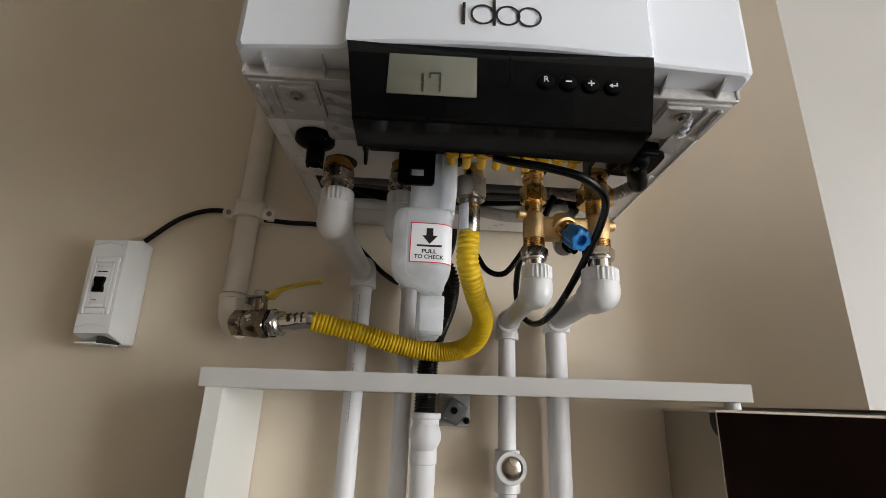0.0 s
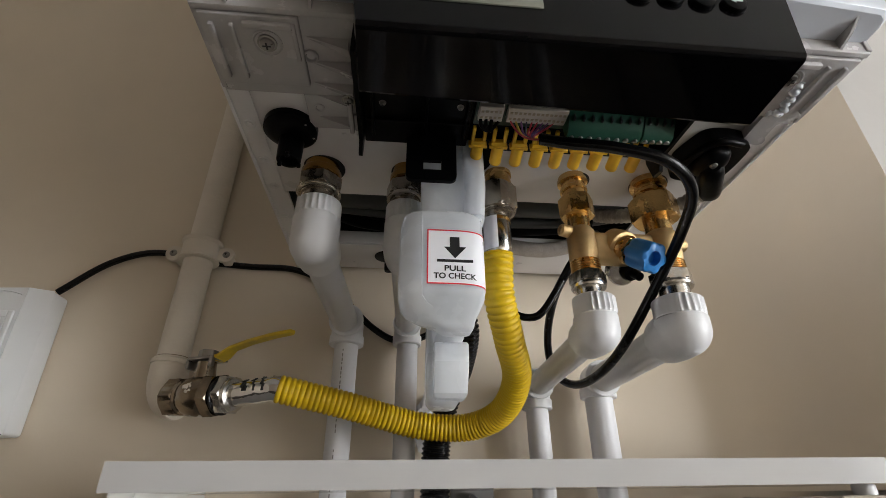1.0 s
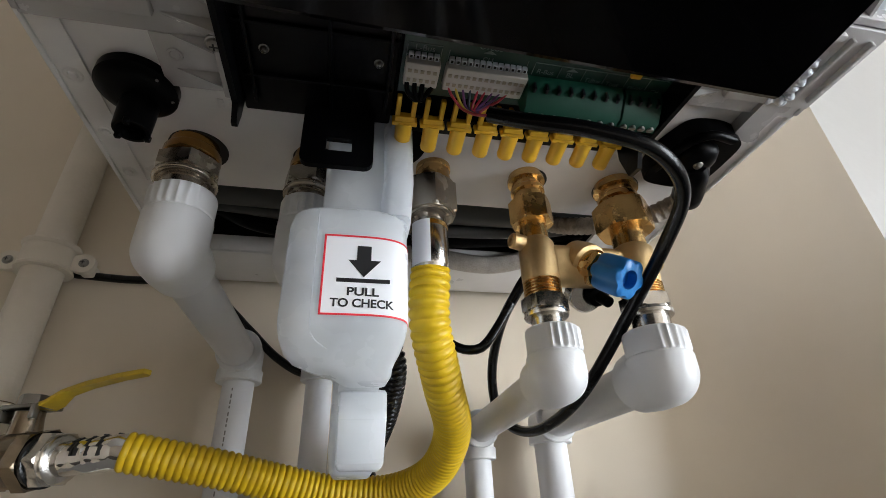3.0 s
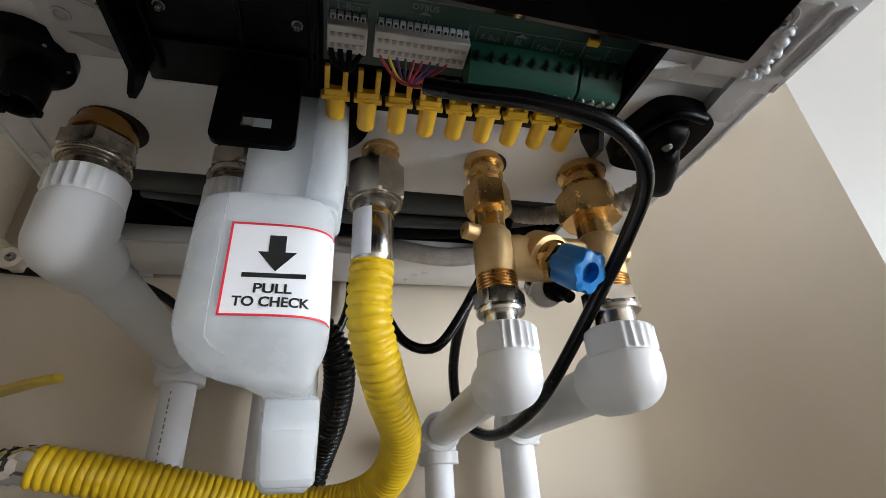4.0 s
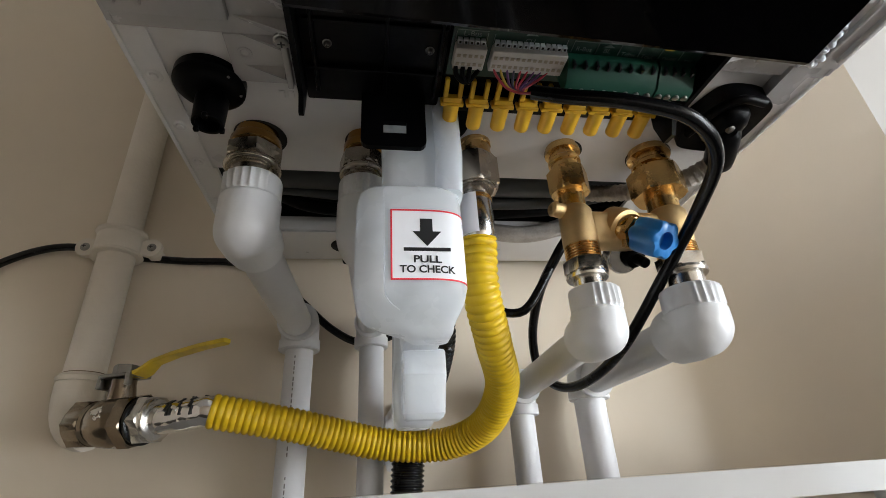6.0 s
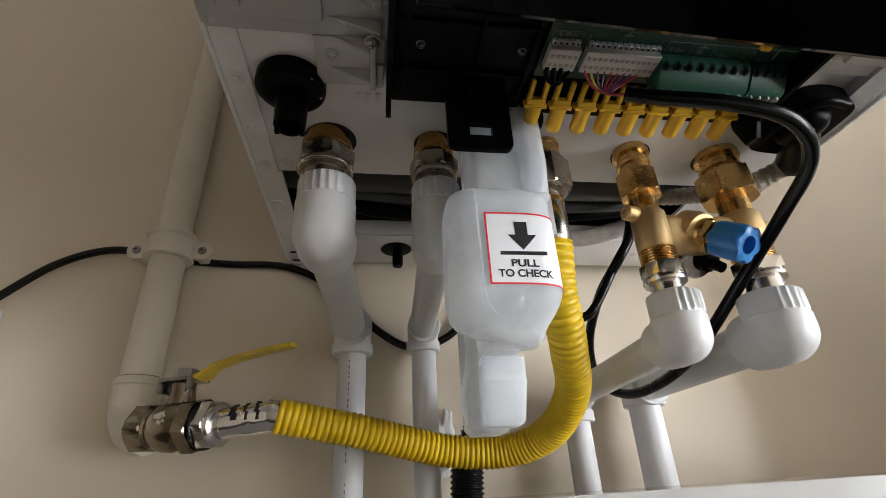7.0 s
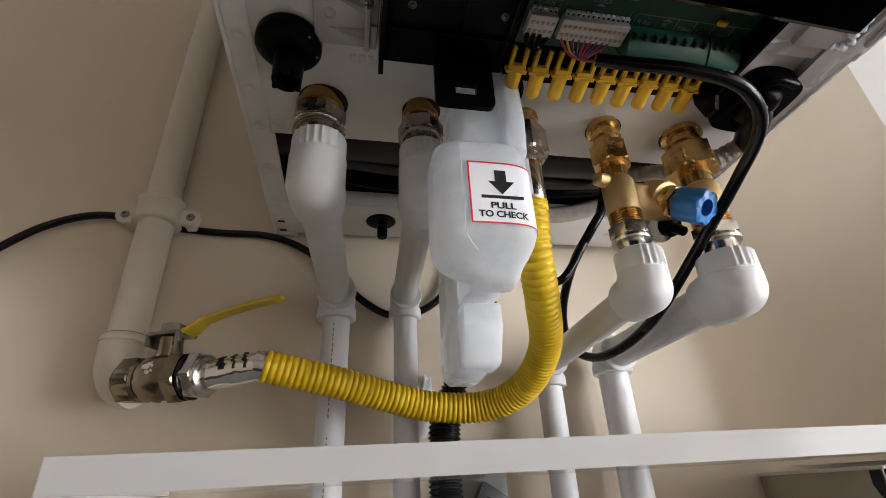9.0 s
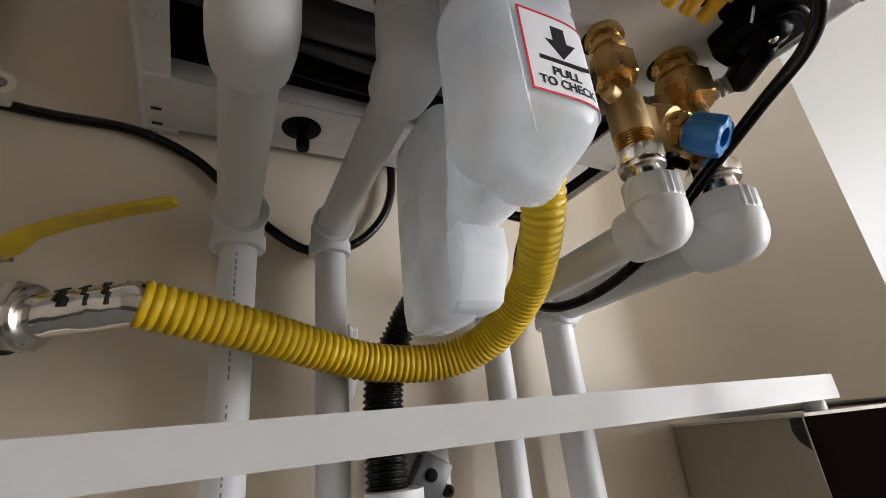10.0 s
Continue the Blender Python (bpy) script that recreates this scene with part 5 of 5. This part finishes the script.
part("trap_cup", loft([(-0.0375, -0.1600, 1.3200, 0.0090, 0.0060), (-0.0375, -0.1610, 1.3188, 0.0113, 0.0088), (-0.0375, -0.1618, 1.3175, 0.0118, 0.0096), (-0.0375, -0.1620, 1.3050, 0.0118, 0.0098), (-0.0375, -0.1545, 1.2862, 0.0114, 0.0088), (-0.0375, -0.1530, 1.2845, 0.0106, 0.0080), (-0.0375, -0.1525, 1.2836, 0.0090, 0.0066)], 40, 12.0), M_BOTTLE, siphon, smooth=24)
seam = [(bx - 0.0130, by - 0.0176, 1.3790), (bx - 0.0128, by - 0.0181, 1.3700), (bx - 0.0125, by - 0.0181, 1.3300), (bx - 0.0110, by - 0.0172, 1.3225), (bx - 0.0060, by - 0.0120, 1.3196)]
part("mould_seam", tube(bmesh.new(), smooth_path(seam, 8), 0.00028, 8), M_BOTTLE, siphon)
part("gasket", lathe(bmesh.new(), (-0.0330, -0.2080, PZ - 0.0003), (0, 0, -1), [(-0.0004, 0.0235), (0.0030, 0.0235), (0.0040, 0.0215), (0.0040, 0.0001)], 36), M_BLACK, siphon, "black rubber gasket")
# label: bends round the edge of the bottle
LX0, LX1, LZ0, LZ1 = -0.0586, -0.0231, 1.3308, 1.3660


def label_y(x):
    q = min(1.0, abs((x - bx) / 0.0259))
    return by - 0.01785 * (1 - q**3.6) ** (1 / 3.6) - 0.0004


def sheet(x0, x1, z0, z1, lift, n=40):
    bm = bmesh.new()
    for k in range(n):
        a_, b_ = x0 + (x1 - x0) * k / n, x0 + (x1 - x0) * (k + 1) / n
        bm.faces.new([bm.verts.new((x, label_y(x) - lift, z)) for x, z in ((a_, z0), (b_, z0), (b_, z1), (a_, z1))])
    bmesh.ops.remove_doubles(bm, verts=bm.verts, dist=1e-6)
    bmesh.ops.solidify(bm, geom=bm.faces[:], thickness=0.00012)
    return bm


lab = part("label", sheet(LX0, LX1, LZ0, LZ1, 0.0), M_PAPER, siphon, "white label with a red border")
for a_ in ((LX0, LX1, LZ1 - 0.0008, LZ1), (LX0, LX1, LZ0, LZ0 + 0.0008), (LX0, LX0 + 0.0008, LZ0 + 0.0008, LZ1 - 0.0008)):
    part("border", sheet(*a_, 0.00025), M_INKR, lab, "red border")
lyc = label_y(-0.043) - 0.00016
arrow = prism(bmesh.new(), [(-0.0452, 1.3612), (-0.0395, 1.3612), (-0.0395, 1.3546), (-0.0356, 1.3546), (-0.0422, 1.3472), (-0.0486, 1.3546), (-0.0452, 1.3546)], lyc - 0.00003, lyc + 0.0002, "y")
part("printed_arrow", arrow, M_INKB, lab, "black arrow", smooth=0)
part("printed_bar", B(-0.0528, -0.0318, lyc - 0.00003, lyc + 0.0002, 1.3447, 1.3464), M_INKB, lab, smooth=0)
for words in (
    text_mesh("PULL", 0.0048, facing((-0.0424, lyc, 1.3406), (1, 0, 0), (0, 0, 1)), M_INKB, lab, depth=0.00003, bold=0.00012, width=0.0124),
    text_mesh("TO CHECK", 0.0048, facing((-0.0424, lyc, 1.3358), (1, 0, 0), (0, 0, 1)), M_INKB, lab, depth=0.00003, bold=0.00012, width=0.0248),
):
    for v in words.data.vertices:
        v.co.y += label_y(v.co.x) - label_y(-0.043)

# ---- cables and the black drain hose ----


def cable(name, ctrl, r, label, material=M_RUBBER, step=0.004):
    return single(name, tube(bmesh.new(), even_path(ctrl, step), r, 14), material, label, "cable")


cable("control_cable", [(0.0080, -0.2655, 1.4170), (0.0230, -0.2700, 1.4110), (0.0500, -0.2760, 1.4040), (0.0792, -0.2755, 1.3965), (0.1015, -0.2580, 1.3895), (0.1095, -0.2264, 1.3790), (0.1060, -0.1870, 1.3560), (0.0945, -0.1420, 1.3240), (0.0870, -0.1000, 1.3120), (0.0790, -0.0680, 1.3140), (0.0690, -0.0540, 1.3300), (0.0625, -0.0680, 1.3560), (0.0610, -0.1020, 1.3800), (0.0690, -0.1260, 1.3990), (0.0820, -0.1270, 1.4190), (0.1030, -0.1200, 1.4650)], 0.0036, "thick black control cable looping below the boiler")
cable("power_cable", [(-0.4180, -0.0080, 1.4100), (-0.3789, -0.006, 1.4454), (-0.3365, -0.0055, 1.4598), (-0.2885, -0.004, 1.4521), (-0.2377, -0.0045, 1.4475), (-0.1912, -0.0055, 1.4455), (-0.155, -0.0055, 1.4310), (-0.1273, -0.006, 1.4058), (-0.1011, -0.0065, 1.3812), (-0.0753, -0.007, 1.3684), (-0.0457, -0.008, 1.3747), (-0.0225, -0.0085, 1.3966), (-0.0110, -0.0090, 1.4262), (-0.0100, -0.0085, 1.4660)], 0.0034, "black power cable looped along the wall")
cable("sensor_cable", [(0.0020, -0.0950, 1.4600), (0.0070, -0.0970, 1.4000), (0.0145, -0.1000, 1.3790), (0.0225, -0.1060, 1.3650), (0.0340, -0.1140, 1.3580), (0.0460, -0.1180, 1.3635), (0.0700, -0.1190, 1.3990), (0.0835, -0.1195, 1.4190), (0.1020, -0.1120, 1.4650)], 0.0032, "black cable sagging behind the valve")
dp = even_path([(-0.0380, -0.1230, 1.3700), (-0.0250, -0.1170, 1.3640), (-0.0170, -0.1080, 1.3480), (-0.0185, -0.0800, 1.3260), (-0.0270, -0.0480, 1.3020), (-0.0375, -0.0400, 1.2680), (-0.0395, -0.0430, 1.2050)], 0.0006)
single("drain_hose", tube(bmesh.new(), dp, [0.0088 + 0.0030 * max(0.0, min(1.0, (1.300 - q.z) / 0.03)) + 0.0008 * math.sin(2 * math.pi * i / 6.0) for i, q in enumerate(dp)], 20), M_RUBBER, "black corrugated condensate drain hose", "hose", smooth=80)

lump = bmesh.new()
bmesh.ops.create_icosphere(lump, subdivisions=4, radius=1.0)
for v in lump.verts:
    n_ = 1 + 0.34 * noise.noise(v.co * 1.9) + 0.10 * noise.noise(v.co * 5.0)
    v.co = Vector((-0.0490 + v.co.x * 0.0085 * n_ + 0.003 * max(0.0, v.co.z), -0.0020 + v.co.y * 0.0045 * n_, 1.2900 + v.co.z * 0.0240 * n_))
    v.co.y = min(v.co.y, -0.0008)
single("filler_lump", lump, M_FILLER, "rough white filler lump on the wall behind the pipes", "wall filler", smooth=60)

# ---- below the shelf: drain socket, capped elbow, wall box ----
dr = thing("drain_socket", "white plastic drain trap receiving the black hose", "drain pipe")
part("socket", lathe(bmesh.new(), (-0.0375, -0.0480, 1.2110), (0, 0, -1), [(0, 0.0150), (0.0004, 0.0165), (0.0060, 0.0165), (0.0070, 0.0150), (0.0180, 0.0150)], 36), M_PIPEW, dr)
bend = [Vector((-0.0375, -0.0480, 1.1960 - 0.0009 * k)) for k in range(2)]
for k in range(13):
    a_ = math.pi * 0.5 * k / 12
    bend.append(Vector((-0.0375, -0.0480 - 0.004 * math.sin(a_ * 2), 1.1920 - 0.022 * k / 12)))
part("ball", lathe(bmesh.new(), (-0.0375, -0.0520, 1.1990), (0, 0, -1), [(0, 0.0140), (0.004, 0.0160), (0.010, 0.0176), (0.017, 0.0172), (0.023, 0.0140), (0.027, 0.0100)], 34), M_PIPEW, dr)
part("pipe", lathe(bmesh.new(), (-0.0385, -0.0440, 1.1780), (0, 0, -1), [(0, 0.0140), (0.010, 0.0150), (0.020, 0.0150), (0.021, 0.0138), (0.042, 0.0138), (0.043, 0.0132), (1.178, 0.0132)], 34), M_PIPEW, dr)
ce = thing("capped_elbow", "white plastic wall elbow closed with a steel plug", "pipe elbow")
part("body", lathe(bmesh.new(), (0.0578, -0.0270, 1.1740), (0, 0, -1), [(0, 0.0120), (0.0005, 0.0140), (0.0440, 0.0145), (0.0450, 0.0130)], 32), M_PPR, ce)
part("branch", lathe(bmesh.new(), (0.0578, -0.0270, 1.1570), (0, -1, 0), [(0, 0.0165), (0.0260, 0.0172), (0.0290, 0.0165), (0.0292, 0.0125), (0.0240, 0.0122), (0.0240, 0.0001)], 34), M_PPR, ce)
part("plug", lathe(bmesh.new(), (0.0578, -0.0520, 1.1570), (0, -1, 0), [(-0.002, 0.0120), (0.0020, 0.0118), (0.0040, 0.0090), (0.0046, 0.0030), (0.0046, 0.0001)], 30), M_NICKEL, ce, "dull steel plug")
wb = thing("wall_switch_box", "grey switch in a clear wall box behind the pipes", "switch box")
part("box", soften(B(-0.0230, 0.0150, -0.0180, -0.0005, 1.1960, 1.2330), 0.002), M_CLEAR, wb)
rk = B(-0.0110, 0.0110, -0.0090, -0.0005, -0.0125, 0.0125, bevel=0.0015)
rk.transform(Matrix.Translation((-0.0035, -0.0185, 1.2130)) @ Matrix.Rotation(radians(32), 4, "Y"))
part("switch", rk, M_GREYPL, wb, "dark grey rotated switch")
part("switch_button", lathe(bmesh.new(), (-0.0045, -0.0275, 1.2140), (0, -1, 0), [(-0.001, 0.0042), (0.0015, 0.0040), (0.0017, 0.0030), (0.0017, 0.0001)], 20), M_BLACK, wb)
part("screw_boss", lathe(bmesh.new(), (0.0105, -0.0180, 1.2030), (0, -1, 0), [(-0.001, 0.0040), (0.0030, 0.0038), (0.0032, 0.0020), (0.0010, 0.0018), (0.0010, 0.0001)], 18), M_BLACK, wb)

# ---- white shelf frame under the boiler ----
board = prism(bmesh.new(), [(-0.2590, 1.2284), (0.2880, 1.2335), (0.2880, 1.2508), (-0.2590, 1.2466)], -0.1300, -0.0420, "y")
single("shelf_board", soften(board, 0.0007), M_LAMINATE, "glossy white laminate shelf board in front of the pipes", "shelf", smooth=30)
side = prism(bmesh.new(), [(-0.2530, 0.0), (-0.2365, 0.0), (-0.2365, 1.22855), (-0.2530, 1.2284)], -0.1270, -0.0020, "y")
single("side_panel", soften(side, 0.0006), M_LAMINATE2, "white laminate side panel standing on the floor", "panel", smooth=30)
single("furniture_pad", lathe(bmesh.new(), (0.2735, -0.1180, 1.2258), (0, 0, 1), [(0, 0.0068), (0.0012, 0.0075), (0.0064, 0.0075), (0.0074, 0.0068)], 20), M_PPR, "small white pad under the shelf end", "pad")

# ---- dark cabinet to the right ----
cab = thing("cabinet", "dark brown gloss cabinet with a beige side", "cabinet")
inn = [(0.2590, -0.0030), (0.2570, -0.1150), (0.3950, -0.1535), (ROOM_R - 0.006, -0.1535), (ROOM_R - 0.006, -0.0030)]
part("carcass", prism(bmesh.new(), inn, 0.0, 1.2230), M_DARKWOOD, cab, smooth=0)
part("side", prism(bmesh.new(), [(0.2575, -0.0020), (0.2555, -0.1165), (0.2566, -0.1165), (0.2586, -0.0020)], 0.0, 1.2230), M_CABSIDE, cab, "beige laminate side", smooth=0)
for k in range(6):
    x0, x1 = 0.400 + k * 0.16, 0.400 + (k + 1) * 0.16 - 0.003
    part("front_board", soften(B(x0, x1, -0.1565, -0.1538, 0.02, 1.2222), 0.0008), M_DARKWOOD, cab, smooth=30)
part("hinge_notch", soften(prism(bmesh.new(), [(-0.1155, 1.2225), (-0.1075, 1.2225), (-0.1065, 1.2140), (-0.1090, 1.2070), (-0.1130, 1.2030), (-0.1155, 1.2010)], 0.2543, 0.2560, "x"), 0.0006), M_CAVITY, cab, "dark worn notch at the hinge")
fb = prism(bmesh.new(), [(0.2568, -0.1172), (0.3960, -0.1560), (0.3965, -0.1536), (0.2575, -0.1150)], 0.02, 1.2222)
part("front_board", fb, M_DARKWOOD, cab, smooth=0)
top_ = [(0.2560, -0.0020), (0.2545, -0.1185), (0.3950, -0.1580), (ROOM_R - 0.004, -0.1580), (ROOM_R - 0.004, -0.0020)]
part("worktop", prism(bmesh.new(), top_, 1.2232, 1.2256), M_EDGE, cab, "thin pale worktop edge", smooth=0)

# ---- breaker box on the wall ----
bk = thing("breaker_box", "white plastic circuit breaker box on the wall", "breaker box")
tilt = Matrix.Translation((-0.4265, 0, 1.3385)) @ Matrix.Rotation(radians(-2.0), 4, "Y")


def tilted(bm):
    bm.transform(tilt)
    return bm


part("base", tilted(soften(B(-0.0185, 0.0205, -0.0260, -0.0010, -0.0655, 0.0655), 0.0035, 4)), M_BREAKER, bk)
part("cover", tilted(soften(prism(bmesh.new(), [(-0.0245, -0.0655), (-0.0560, -0.0560), (-0.0570, -0.0200), (-0.0570, 0.0200), (-0.0560, 0.0560), (-0.0245, 0.0655)], -0.0185, 0.0205, "x"), 0.0046, 5)), M_BREAKER, bk)
part("surround", tilted(soften(plate_with_hole(bmesh.new(), -0.0155, 0.0170, -0.0345, 0.0335, -0.0112, 0.0122, -0.0272, 0.0272, -0.0588, -0.0560), 0.0010, 3)), M_BREAKER, bk)
part("window_frame", tilted(soften(plate_with_hole(bmesh.new(), -0.0115, 0.0125, -0.0270, 0.0270, -0.0080, 0.0090, -0.0225, 0.0225, -0.0590, -0.0565), 0.0005)), M_BREAKER, bk)
br_ = part("breaker", tilted(soften(B(-0.0080, 0.0090, -0.0582, -0.0545, -0.0225, 0.0225), 0.0006)), M_BREAKER, bk, "white miniature circuit breaker")
part("toggle", tilted(soften(prism(bmesh.new(), [(-0.0050, -0.0090), (0.0060, -0.0090), (0.0060, -0.0050), (0.0046, 0.0), (0.0060, 0.0050), (0.0060, 0.0090), (-0.0050, 0.0090), (-0.0050, 0.0050), (-0.0036, 0.0), (-0.0050, -0.0050)], -0.0625, -0.0575, "y"), 0.0009, 2)), M_BLACK, br_, "black toggle")
part("flap", tilted(soften(prism(bmesh.new(), [(-0.0165, -0.0535), (0.0060, -0.0535), (0.0165, -0.0300), (0.0120, -0.0275), (-0.0165, -0.0275)], -0.0672, -0.0652), 0.0006)), M_BREAKER, bk, "white end flap hanging slightly open")
# solid near-black wedge paints the shade of the gap under the box
part("gap_shade", tilted(prism(bmesh.new(), [(0.0070, -0.0530), (0.0115, -0.0500), (0.0190, -0.0290), (0.0172, -0.0290)], -0.0664, -0.0585)), M_CAVITY, bk, "near-black wedge for the shade of a gap", smooth=0)
part("printed_bar", tilted(B(-0.0050, 0.0060, -0.05835, -0.0581, 0.0155, 0.0168)), M_INKB, br_, smooth=0)
part("printed_bar", tilted(B(-0.0055, 0.0000, -0.05835, -0.0581, -0.0185, -0.0175)), M_GREYPL, br_, smooth=0)
for z in (-0.049, 0.049):
    part("moulded_arc", tilted(tube(bmesh.new(), [(-0.0165 + 0.034 * k / 12, -0.0572, z + (0.006 if z > 0 else -0.006) * math.sin(math.pi * k / 12) * (1 if z > 0 else -1) * 0.6) for k in range(13)], 0.0007, 6)), M_BREAKER, bk)
part("screw_boss", tilted(lathe(bmesh.new(), (0.0140, -0.0300, -0.0645), (0, -0.2, -1), [(0, 0.0035), (0.0040, 0.0033), (0.0050, 0.0022), (0.0050, 0.0001)], 14)), M_BREAKER, bk)

# ---- wall cupboard across the room, seen in the gloss of the control panel ----
cup = thing("wall_cupboard", "pale two-door wall cupboard with dark bar handles", "cupboard")
part("carcass", B(-0.012, 0.548, ROOM_F + 0.002, -1.772, 2.06, ROOM_H - 0.004), M_LAMINATE2, cup, smooth=0)
for x0, x1, hx in ((-0.010, 0.267, 0.245), (0.270, 0.546, 0.291)):
    dr_ = part("door", soften(B(x0, x1, -1.771, -1.753, 2.062, ROOM_H - 0.006), 0.001), M_LAMINATE2, cup)
    part("handle", tube(bmesh.new(), smooth_path([(hx, -1.752, 2.20), (hx, -1.726, 2.205), (hx, -1.724, 2.265), (hx, -1.726, 2.325), (hx, -1.752, 2.33)], 8), 0.006, 12), M_BLACK, dr_, "dark bar handle")
